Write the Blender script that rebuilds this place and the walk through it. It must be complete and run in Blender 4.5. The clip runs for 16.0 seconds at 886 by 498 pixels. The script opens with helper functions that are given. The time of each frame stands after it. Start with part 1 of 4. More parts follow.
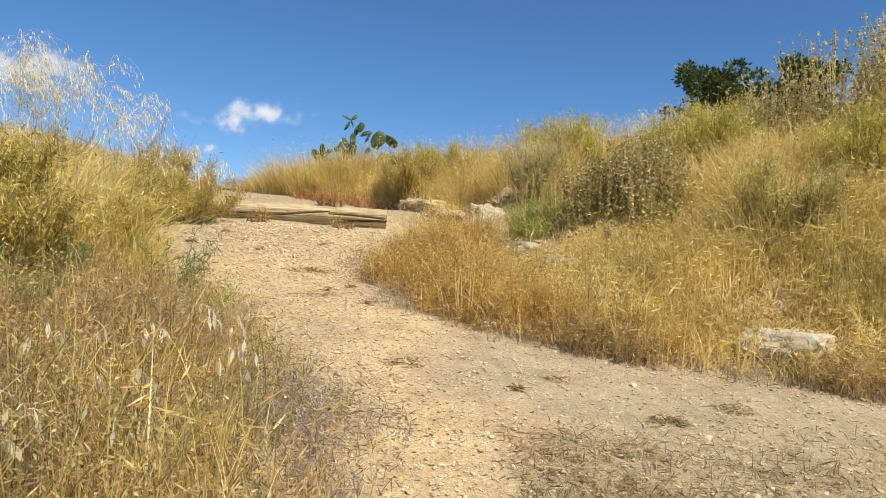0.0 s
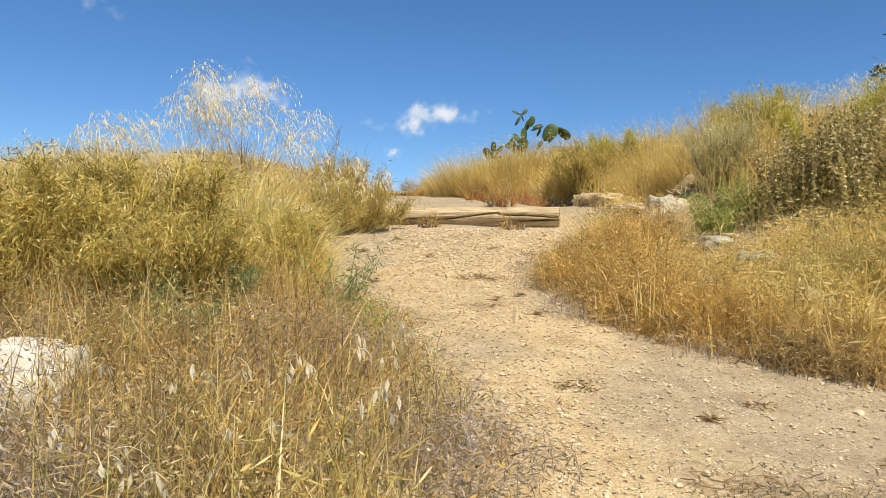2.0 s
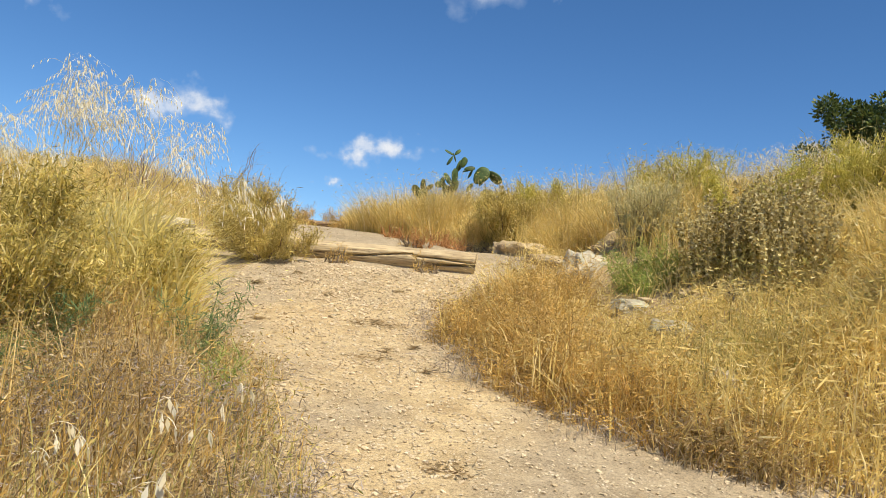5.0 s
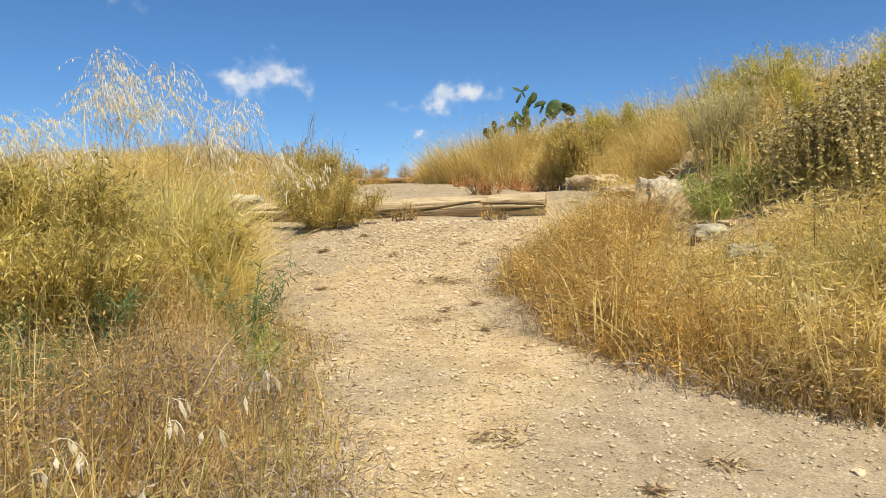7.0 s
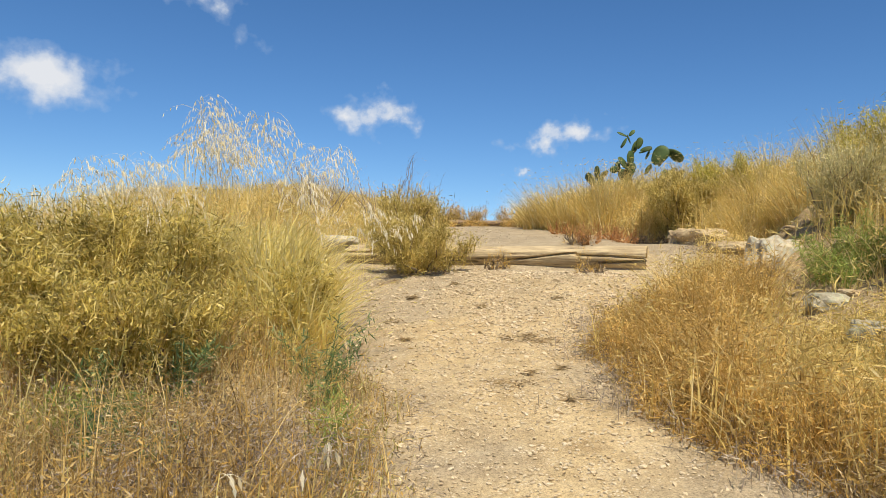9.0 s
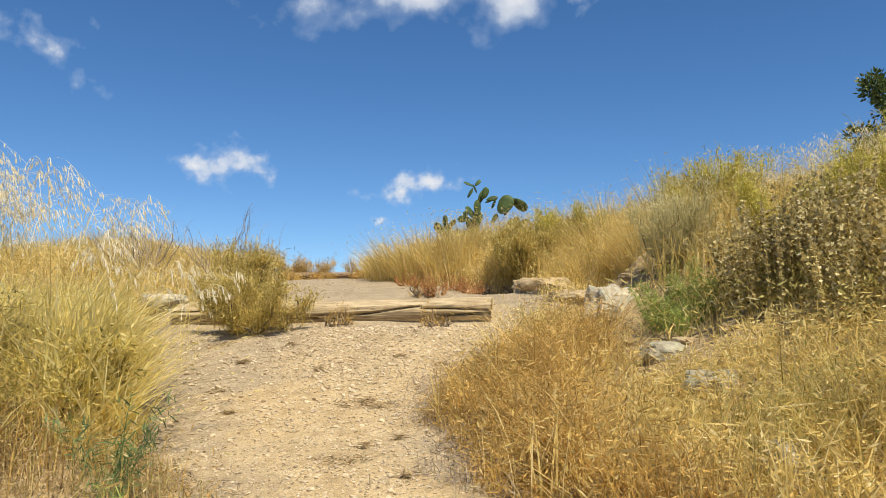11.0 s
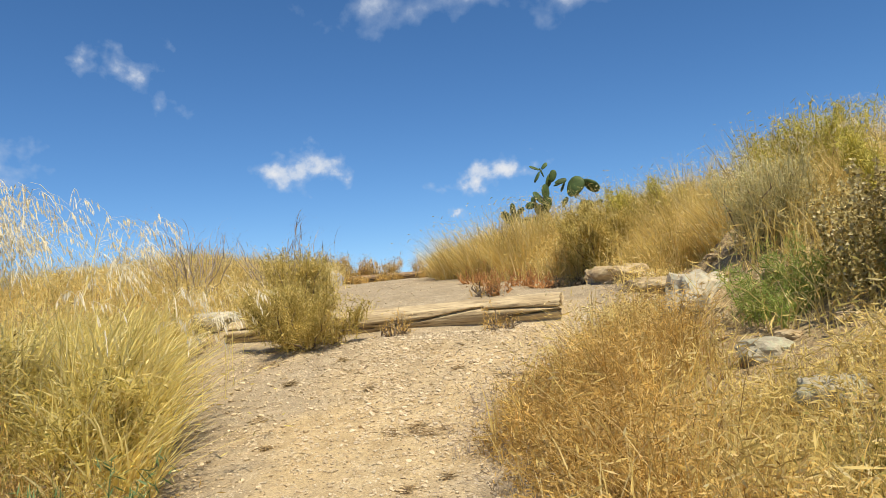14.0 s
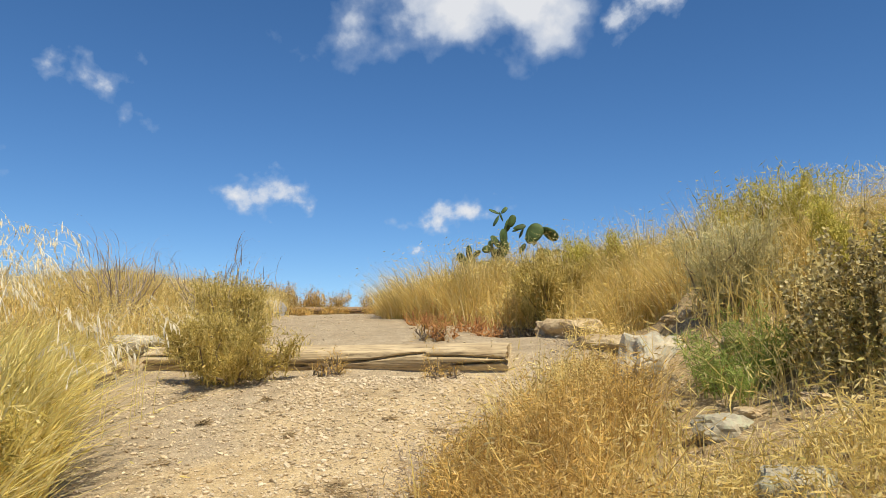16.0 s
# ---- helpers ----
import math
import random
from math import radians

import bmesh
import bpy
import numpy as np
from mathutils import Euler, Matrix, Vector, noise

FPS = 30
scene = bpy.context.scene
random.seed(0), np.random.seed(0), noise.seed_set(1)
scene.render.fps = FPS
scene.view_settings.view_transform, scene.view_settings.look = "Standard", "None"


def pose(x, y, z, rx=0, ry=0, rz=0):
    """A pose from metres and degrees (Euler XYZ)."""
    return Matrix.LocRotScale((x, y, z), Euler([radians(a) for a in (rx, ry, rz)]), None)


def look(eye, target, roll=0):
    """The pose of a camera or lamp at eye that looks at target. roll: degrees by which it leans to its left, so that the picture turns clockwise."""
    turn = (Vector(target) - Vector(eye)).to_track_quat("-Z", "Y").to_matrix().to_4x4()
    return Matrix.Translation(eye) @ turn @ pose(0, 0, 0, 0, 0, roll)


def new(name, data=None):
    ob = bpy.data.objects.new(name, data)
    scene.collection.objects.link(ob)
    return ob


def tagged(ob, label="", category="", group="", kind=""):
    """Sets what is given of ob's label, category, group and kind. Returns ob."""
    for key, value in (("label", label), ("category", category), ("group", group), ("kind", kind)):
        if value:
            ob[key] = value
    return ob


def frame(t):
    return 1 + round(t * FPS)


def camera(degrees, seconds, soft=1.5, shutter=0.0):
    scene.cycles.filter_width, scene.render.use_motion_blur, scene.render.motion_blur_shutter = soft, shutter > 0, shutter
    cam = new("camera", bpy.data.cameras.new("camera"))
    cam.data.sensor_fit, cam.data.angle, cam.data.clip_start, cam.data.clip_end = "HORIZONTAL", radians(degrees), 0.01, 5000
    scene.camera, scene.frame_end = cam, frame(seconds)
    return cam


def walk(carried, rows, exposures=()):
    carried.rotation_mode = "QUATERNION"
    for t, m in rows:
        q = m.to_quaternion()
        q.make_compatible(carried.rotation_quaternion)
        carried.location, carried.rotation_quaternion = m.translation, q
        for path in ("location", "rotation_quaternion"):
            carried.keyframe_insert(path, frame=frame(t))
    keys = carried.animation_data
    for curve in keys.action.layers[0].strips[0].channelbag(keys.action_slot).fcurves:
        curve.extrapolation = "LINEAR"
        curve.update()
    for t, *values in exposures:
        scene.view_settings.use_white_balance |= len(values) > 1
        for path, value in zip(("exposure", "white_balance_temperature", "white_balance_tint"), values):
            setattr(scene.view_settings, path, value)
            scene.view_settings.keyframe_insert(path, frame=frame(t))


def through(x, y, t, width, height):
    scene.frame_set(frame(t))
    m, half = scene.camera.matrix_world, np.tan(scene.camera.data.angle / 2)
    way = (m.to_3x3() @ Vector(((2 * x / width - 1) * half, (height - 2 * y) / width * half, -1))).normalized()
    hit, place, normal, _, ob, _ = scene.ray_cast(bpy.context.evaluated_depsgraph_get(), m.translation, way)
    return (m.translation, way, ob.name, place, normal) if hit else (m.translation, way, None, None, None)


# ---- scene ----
cam = camera(62.5, 16.0, soft=0.8)
PATH = [
    (0, (-0.074, 0.209, 1.342), (0.22, 2.186, 1.413), 3.5),
    (0.5, (-0.048, 0.298, 1.35), (0.101, 2.286, 1.511), 2.5),
    (1, (-0.022, 0.383, 1.36), (-0.016, 2.38, 1.47), 0.2),
    (1.5, (0.006, 0.448, 1.399), (-0.102, 2.444, 1.444), -0.8),
    (2, (0.021, 0.506, 1.439), (-0.177, 2.496, 1.47), 1.1),
    (2.5, (0.035, 0.579, 1.442), (-0.207, 2.563, 1.498), 1.7),
    (3, (0.054, 0.685, 1.438), (-0.147, 2.671, 1.561), 4.5),
    (3.5, (0.089, 0.772, 1.458), (-0.008, 2.762, 1.626), 8.1),
    (4, (0.122, 0.862, 1.491), (0.104, 2.855, 1.667), 8.7),
    (4.2, (0.137, 0.897, 1.505), (0.128, 2.892, 1.654), 8.5),
    (6.3, (0.398, 1.097, 1.529), (0.304, 3.09, 1.662), 0.8),
    (6.5, (0.424, 1.132, 1.543), (0.309, 3.127, 1.631), 1.0),
    (7, (0.459, 1.202, 1.584), (0.178, 3.182, 1.56), -1.0),
    (7.5, (0.47, 1.238, 1.649), (0.023, 3.186, 1.596), -1.0),
    (8, (0.482, 1.259, 1.702), (-0.073, 3.18, 1.736), 0.2),
    (8.5, (0.49, 1.296, 1.708), (-0.089, 3.208, 1.797), 1.4),
    (9, (0.5, 1.369, 1.69), (-0.049, 3.291, 1.766), 1.6),
    (9.5, (0.511, 1.487, 1.683), (0.017, 3.418, 1.853), 1.6),
    (10, (0.537, 1.592, 1.674), (0.239, 3.556, 1.903), 2.9),
    (10.2, (0.537, 1.622, 1.698), (0.265, 3.588, 1.939), 1.6),
    (12.3, (0.666, 1.86, 1.771), (0.57, 3.852, 1.917), -0.6),
    (12.5, (0.661, 1.906, 1.755), (0.535, 3.894, 1.93), -1.6),
    (13, (0.656, 2.044, 1.743), (0.42, 4.018, 1.955), -2.9),
    (13.5, (0.677, 2.182, 1.8), (0.328, 4.143, 1.983), -4.4),
    (14, (0.698, 2.289, 1.862), (0.313, 4.242, 2.056), -4.5),
    (14.5, (0.701, 2.357, 1.912), (0.286, 4.307, 2.076), -1.3),
    (15, (0.716, 2.429, 1.923), (0.285, 4.375, 2.09), -0.9),
    (15.5, (0.712, 2.507, 1.91), (0.379, 4.468, 2.123), -0.4),
    (16, (0.716, 2.646, 1.909), (0.45, 4.607, 2.202), -0.1),
]
walk(cam, [(t, look(e, a, r)) for t, e, a, r in PATH],
     exposures=[(0.0, 0.48), (4.0, 0.50), (7.0, 0.44), (8.0, 0.37), (9.0, 0.38), (12.5, 0.42), (16.0, 0.36)])

# ---- world, sun, exposure ----
SUN_AZ, SUN_EL = 154.0, 54.0   # degrees clockwise from +y, and above the horizon
sun_dir = Vector((math.sin(radians(SUN_AZ)) * math.cos(radians(SUN_EL)), math.cos(radians(SUN_AZ)) * math.cos(radians(SUN_EL)), math.sin(radians(SUN_EL))))
world = bpy.data.worlds.new("world")
scene.world = world
world.use_nodes = True
wn = world.node_tree
sky = wn.nodes.new("ShaderNodeTexSky")
sky.sky_type = "NISHITA"
sky.sun_disc = False
sky.sun_elevation, sky.sun_rotation = radians(SUN_EL), radians(SUN_AZ)
sky.altitude, sky.air_density, sky.dust_density, sky.ozone_density = 1300, 1.0, 0.0, 6.0
wn.nodes["Background"].inputs["Strength"].default_value = 0.091
rich = wn.nodes.new("ShaderNodeHueSaturation")
rich.inputs["Saturation"].default_value = 1.14
wn.links.new(sky.outputs[0], rich.inputs["Color"])
wn.links.new(rich.outputs[0], wn.nodes["Background"].inputs["Color"])
sun = new("sun", bpy.data.lights.new("sun", "SUN"))
sun.data.energy, sun.data.angle, sun.data.color = 5.0, radians(0.5), (1.0, 0.90, 0.69)
sun.matrix_world = look(sun_dir * 50, (0, 0, 0))


# ---- materials ----
def mat_base(name):
    m = bpy.data.materials.new(name)
    m.use_nodes = True
    nt = m.node_tree
    return m, nt, nt.nodes["Principled BSDF"]


def add(nt, kind, **sockets):
    n = nt.nodes.new(kind)
    for k, v in sockets.items():
        n.inputs[k.replace("_", " ")].default_value = v
    return n


def ramp(nt, source, stops):
    n = nt.nodes.new("ShaderNodeValToRGB")
    els = n.color_ramp.elements
    while len(els) < len(stops):
        els.new(0.5)
    for e, (p, c) in zip(els, stops):
        e.position, e.color = p, (*c, 1) if len(c) == 3 else c
    nt.links.new(source, n.inputs["Fac"])
    return n.outputs["Color"]


def position(nt, scale=(1, 1, 1)):
    g = nt.nodes.new("ShaderNodeNewGeometry")
    v = nt.nodes.new("ShaderNodeVectorMath")
    v.operation = "MULTIPLY"
    v.inputs[1].default_value = scale
    nt.links.new(g.outputs["Position"], v.inputs[0])
    return v.outputs[0]


def noise_tex(nt, vec, scale, detail=4.0, rough=0.55):
    n = add(nt, "ShaderNodeTexNoise", Scale=scale, Detail=detail, Roughness=rough)
    nt.links.new(vec, n.inputs["Vector"])
    return n.outputs["Fac"]


def mixc(nt, fac, a, b, mode="MIX"):
    n = nt.nodes.new("ShaderNodeMix")
    n.data_type, n.blend_type = "RGBA", mode
    for sock, v in ((n.inputs[0], fac), (n.inputs[6], a), (n.inputs[7], b)):
        if isinstance(v, (int, float)):
            sock.default_value = v
        elif isinstance(v, tuple):
            sock.default_value = (*v, 1)
        else:
            nt.links.new(v, sock)
    return n.outputs[2]


def bump(nt, bsdf, height, strength, distance):
    b = add(nt, "ShaderNodeBump", Strength=strength, Distance=distance)
    nt.links.new(height, b.inputs["Height"])
    nt.links.new(b.outputs["Normal"], bsdf.inputs["Normal"])


def plant_mat(name, colours, patch=((0.58, 0.55, 0.50), (1.14, 1.14, 1.14)), through=0.45, rough=0.55, patch_scale=2.6):
    """Leaf and stalk material: each blade takes its own shade, patches of ground vary slowly; the dark patches also
    paint in shaded gaps.
    """
    m, nt, bsdf = mat_base(name)
    g = nt.nodes.new("ShaderNodeNewGeometry")
    k = len(colours) - 1
    col = ramp(nt, g.outputs["Random Per Island"], [(i / max(k, 1), c) for i, c in enumerate(colours)])
    tone = ramp(nt, noise_tex(nt, position(nt), patch_scale, 3), [(0.3, patch[0]), (0.7, patch[1])])
    col = mixc(nt, 1.0, col, tone, "MULTIPLY")
    nt.links.new(col, bsdf.inputs["Base Color"])
    bsdf.inputs["Roughness"].default_value = rough
    bsdf.inputs["Specular IOR Level"].default_value = 0.25
    t = nt.nodes.new("ShaderNodeBsdfTranslucent")
    nt.links.new(col, t.inputs["Color"])
    mx = nt.nodes.new("ShaderNodeMixShader")
    mx.inputs[0].default_value = through
    nt.links.new(bsdf.outputs[0], mx.inputs[1])
    nt.links.new(t.outputs[0], mx.inputs[2])
    nt.links.new(mx.outputs[0], nt.nodes["Material Output"].inputs["Surface"])
    return m


def ground_mat():
    m, nt, bsdf = mat_base("dry_earth")
    pos = position(nt)
    big = noise_tex(nt, pos, 0.9, 5)
    mid = noise_tex(nt, pos, 5.0, 6, 0.65)
    fine = noise_tex(nt, pos, 45.0, 6, 0.7)
    grit = noise_tex(nt, pos, 220.0, 3, 0.6)
    sand = ramp(nt, mid, [(0.25, (0.33, 0.24, 0.13)), (0.5, (0.48, 0.37, 0.215)), (0.8, (0.58, 0.47, 0.30))])
    grey = ramp(nt, mid, [(0.25, (0.27, 0.215, 0.145)), (0.75, (0.43, 0.355, 0.25))])
    sep = nt.nodes.new("ShaderNodeSeparateXYZ")
    nt.links.new(pos, sep.inputs[0])
    up = add(nt, "ShaderNodeMapRange")
    for k, v in zip(("From Min", "From Max", "To Min", "To Max"), (7.7, 8.4, 0.0, 0.22)):
        up.inputs[k].default_value = v
    nt.links.new(sep.outputs["Y"], up.inputs["Value"])
    aside = add(nt, "ShaderNodeMapRange")
    for k, v in zip(("From Min", "From Max", "To Min", "To Max"), (-0.7, -1.7, 0.0, 0.24)):
        aside.inputs[k].default_value = v
    nt.links.new(sep.outputs["X"], aside.inputs["Value"])
    right = add(nt, "ShaderNodeMapRange")
    for k, v in zip(("From Min", "From Max", "To Min", "To Max"), (0.25, 1.2, 0.0, 0.30)):
        right.inputs[k].default_value = v
    nt.links.new(sep.outputs["X"], right.inputs["Value"])
    for extra in (up, aside, right):
        s = nt.nodes.new("ShaderNodeMath")
        nt.links.new(big, s.inputs[0])
        nt.links.new(extra.outputs[0], s.inputs[1])
        big = s.outputs[0]
    col = mixc(nt, ramp(nt, big, [(0.47, (0, 0, 0)), (0.66, (1, 1, 1))]), sand, grey)
    cover = nt.nodes.new("ShaderNodeAttribute")
    cover.attribute_name = "litter"
    litter = ramp(nt, noise_tex(nt, pos, 30.0, 6, 0.7), [(0.3, (0.16, 0.11, 0.06)), (0.5, (0.33, 0.24, 0.125)), (0.7, (0.50, 0.40, 0.23))])
    col = mixc(nt, cover.outputs["Fac"], col, litter)
    grains = ramp(nt, fine, [(0.3, (0.62, 0.60, 0.58)), (0.5, (1, 1, 1)), (0.72, (1.25, 1.22, 1.16))])
    col = mixc(nt, 0.8, col, grains, "MULTIPLY")
    col = mixc(nt, 0.8, col, ramp(nt, noise_tex(nt, pos, 120.0, 4, 0.75), [(0.36, (0.55, 0.52, 0.48)), (0.5, (1, 1, 1)), (0.66, (1.28, 1.25, 1.2))]), "MULTIPLY")
    vor = add(nt, "ShaderNodeTexVoronoi", Scale=60.0)
    nt.links.new(pos, vor.inputs["Vector"])
    chip = ramp(nt, vor.outputs["Distance"], [(0.18, (1, 1, 1)), (0.36, (0, 0, 0))])
    pick = ramp(nt, noise_tex(nt, pos, 11.0, 2), [(0.5, (0, 0, 0)), (0.62, (1, 1, 1))])
    col = mixc(nt, mixc(nt, 1.0, chip, pick, "MULTIPLY"), col, (0.62, 0.54, 0.41))
    nt.links.new(col, bsdf.inputs["Base Color"])
    bsdf.inputs["Roughness"].default_value = 0.95
    bsdf.inputs["Specular IOR Level"].default_value = 0.1
    h = mixc(nt, 0.5, fine, mid)
    h = mixc(nt, 0.3, h, grit)
    bump(nt, bsdf, h, 1.0, 0.014)
    return m


def stone_mat(name, colours, lichen=None, scale=6.0, relief=0.006):
    m, nt, bsdf = mat_base(name)
    info = nt.nodes.new("ShaderNodeObjectInfo")
    tc = nt.nodes.new("ShaderNodeTexCoord")
    vec = tc.outputs["Object"]
    a = noise_tex(nt, vec, scale, 6, 0.65)
    b = noise_tex(nt, vec, scale * 7, 5, 0.7)
    g = nt.nodes.new("ShaderNodeNewGeometry")
    col = ramp(nt, a, [(0.25 + 0.5 * i / max(len(colours) - 1, 1), c) for i, c in enumerate(colours)])
    col = mixc(nt, 0.7, col, ramp(nt, b, [(0.3, (0.68, 0.66, 0.62)), (0.62, (1.1, 1.1, 1.1))]), "MULTIPLY")
    col = mixc(nt, 1.0, col, ramp(nt, g.outputs["Random Per Island"], [(0, (0.78, 0.76, 0.74)), (1, (1.1, 1.08, 1.05))]), "MULTIPLY")
    col = mixc(nt, 1.0, col, ramp(nt, info.outputs["Random"], [(0, (0.85, 0.84, 0.83)), (1, (1.08, 1.06, 1.04))]), "MULTIPLY")
    if lichen:
        col = mixc(nt, ramp(nt, noise_tex(nt, vec, scale * 2.3, 5, 0.7), [(0.52, (0, 0, 0)), (0.6, (1, 1, 1))]), col, lichen)
    nt.links.new(col, bsdf.inputs["Base Color"])
    bsdf.inputs["Roughness"].default_value = 0.9
    bsdf.inputs["Specular IOR Level"].default_value = 0.2
    bump(nt, bsdf, b, 0.7, relief)
    return m


def wood_mat(name, pale, dark):
    m, nt, bsdf = mat_base(name)
    tc = nt.nodes.new("ShaderNodeTexCoord")
    v = nt.nodes.new("ShaderNodeVectorMath")
    v.operation = "MULTIPLY"
    v.inputs[1].default_value = (2.5, 26, 26)
    nt.links.new(tc.outputs["Object"], v.inputs[0])
    grain = noise_tex(nt, v.outputs[0], 2.2, 7, 0.7)
    v2 = nt.nodes.new("ShaderNodeVectorMath")
    v2.operation = "MULTIPLY"
    v2.inputs[1].default_value = (2.0, 5, 6)
    nt.links.new(tc.outputs["Object"], v2.inputs[0])
    broad = noise_tex(nt, v2.outputs[0], 1.6, 4)
    col = ramp(nt, grain, [(0.31, dark), (0.45, tuple(0.6 * a + 0.4 * b for a, b in zip(pale, dark))), (0.7, pale)])
    col = mixc(nt, 0.8, col, ramp(nt, broad, [(0.3, (0.6, 0.55, 0.5)), (0.6, (1.05, 1.05, 1.05))]), "MULTIPLY")
    nt.links.new(col, bsdf.inputs["Base Color"])
    bsdf.inputs["Roughness"].default_value = 0.85
    bsdf.inputs["Specular IOR Level"].default_value = 0.15
    bump(nt, bsdf, grain, 0.6, 0.002)
    return m


def cloud_mat(name, seed, density, aspect):
    m, nt, bsdf = mat_base(name)
    nt.nodes.remove(bsdf)
    tc = nt.nodes.new("ShaderNodeTexCoord")
    mp = nt.nodes.new("ShaderNodeMapping")
    mp.inputs["Location"].default_value = (seed, seed * 0.7, 0)
    mp.inputs["Scale"].default_value = (aspect, 1, 1)
    nt.links.new(tc.outputs["Object"], mp.inputs["Vector"])
    puff = noise_tex(nt, mp.outputs[0], 1.25, 7, 0.52)
    ln = nt.nodes.new("ShaderNodeVectorMath")
    ln.operation = "LENGTH"
    nt.links.new(tc.outputs["Object"], ln.inputs[0])
    fall = add(nt, "ShaderNodeMapRange")
    for k, v in zip(("From Min", "From Max", "To Min", "To Max"), (0.1, 1.0, density, -0.55)):
        fall.inputs[k].default_value = v
    nt.links.new(ln.outputs["Value"], fall.inputs["Value"])
    sm = nt.nodes.new("ShaderNodeMath")
    sm.operation = "ADD"
    gain = nt.nodes.new("ShaderNodeMath")
    gain.operation = "MULTIPLY_ADD"
    gain.inputs[1].default_value, gain.inputs[2].default_value = 1.9, -0.45
    nt.links.new(puff, gain.inputs[0])
    nt.links.new(gain.outputs[0], sm.inputs[0])
    nt.links.new(fall.outputs[0], sm.inputs[1])
    alpha = ramp(nt, sm.outputs[0], [(0.42, (0, 0, 0)), (0.60, (0.22, 0.22, 0.22)), (0.78, (0.72, 0.72, 0.72)), (1.0, (0.93, 0.93, 0.93))])
    tone = ramp(nt, sm.outputs[0], [(0.5, (0.48, 0.57, 0.70)), (1.0, (0.74, 0.75, 0.77))])
    em = add(nt, "ShaderNodeEmission", Strength=0.85)
    nt.links.new(tone, em.inputs["Color"])
    tr = nt.nodes.new("ShaderNodeBsdfTransparent")
    mx = nt.nodes.new("ShaderNodeMixShader")
    nt.links.new(alpha, mx.inputs[0])
    nt.links.new(tr.outputs[0], mx.inputs[1])
    nt.links.new(em.outputs[0], mx.inputs[2])
    nt.links.new(mx.outputs[0], nt.nodes["Material Output"].inputs["Surface"])
    return m


EARTH = ground_mat()
PEBBLE = stone_mat("limestone_chip", [(0.44, 0.35, 0.22), (0.62, 0.52, 0.37), (0.78, 0.71, 0.58)], scale=20, relief=0.0006)
ROCK = stone_mat("weathered_limestone", [(0.36, 0.32, 0.25), (0.56, 0.51, 0.40), (0.70, 0.64, 0.51)], lichen=(0.38, 0.37, 0.30))
GREY_ROCK = stone_mat("grey_limestone", [(0.28, 0.26, 0.20), (0.40, 0.38, 0.30), (0.54, 0.50, 0.40)], lichen=(0.36, 0.36, 0.26))
WARM_ROCK = stone_mat("warm_limestone", [(0.28, 0.20, 0.12), (0.50, 0.40, 0.25), (0.66, 0.56, 0.38)])
WHITE_ROCK = stone_mat("white_limestone", [(0.50, 0.50, 0.47), (0.64, 0.63, 0.60), (0.72, 0.71, 0.68)], scale=2, relief=0.002)
TIMBER = wood_mat("weathered_timber", (0.60, 0.48, 0.30), (0.065, 0.04, 0.022))
BARK = wood_mat("dry_bark", (0.26, 0.20, 0.14), (0.10, 0.075, 0.05))
STRAW = plant_mat("straw_grass", [(0.50, 0.38, 0.13), (0.82, 0.66, 0.27), (0.74, 0.58, 0.21), (0.90, 0.80, 0.48)], patch=((0.72, 0.69, 0.60), (1.12, 1.12, 1.12)), through=0.5)
RUST = plant_mat("rusty_grass", [(0.30, 0.19, 0.06), (0.76, 0.53, 0.17), (0.66, 0.43, 0.12), (0.88, 0.72, 0.36)], patch=((0.52, 0.48, 0.44), (1.16, 1.16, 1.16)), patch_scale=5.0)
FADED = plant_mat("faded_weeds", [(0.22, 0.16, 0.09), (0.54, 0.40, 0.19), (0.64, 0.48, 0.20), (0.78, 0.67, 0.45)], patch=((0.45, 0.42, 0.40), (1.18, 1.16, 1.14)), patch_scale=6.0)
PALE = plant_mat("pale_straw", [(0.62, 0.50, 0.14), (0.80, 0.67, 0.23), (0.86, 0.75, 0.32), (0.90, 0.82, 0.50)], patch=((0.78, 0.76, 0.68), (1.1, 1.1, 1.1)), through=0.5)
OAT = plant_mat("oat_spikelet", [(0.70, 0.60, 0.36), (0.82, 0.75, 0.56), (0.88, 0.84, 0.72)], patch=((0.9, 0.9, 0.9), (1.0, 1.0, 1.0)))
OLIVE = plant_mat("olive_twigs", [(0.26, 0.23, 0.06), (0.60, 0.48, 0.12), (0.74, 0.59, 0.18), (0.86, 0.74, 0.36)], patch=((0.52, 0.50, 0.44), (1.16, 1.16, 1.16)), patch_scale=5.5)
BUSH = plant_mat("yellow_green_twigs", [(0.32, 0.26, 0.07), (0.58, 0.46, 0.13), (0.72, 0.57, 0.19), (0.84, 0.70, 0.32)], patch=((0.6, 0.58, 0.52), (1.14, 1.14, 1.14)), patch_scale=6.0)
BROOM = plant_mat("broom_green", [(0.40, 0.37, 0.07), (0.62, 0.54, 0.12), (0.78, 0.67, 0.22)], patch=((0.62, 0.62, 0.56), (1.12, 1.12, 1.12)), patch_scale=5.0)
FENNEL = plant_mat("fennel_green", [(0.12, 0.20, 0.08), (0.20, 0.31, 0.13), (0.31, 0.41, 0.19)])
SAGE = plant_mat("sage_grey", [(0.46, 0.42, 0.18), (0.66, 0.60, 0.31), (0.78, 0.71, 0.44)])
SEED = plant_mat("dry_seed_heads", [(0.24, 0.18, 0.06), (0.48, 0.39, 0.15), (0.66, 0.56, 0.27), (0.82, 0.75, 0.50)], through=0.4)
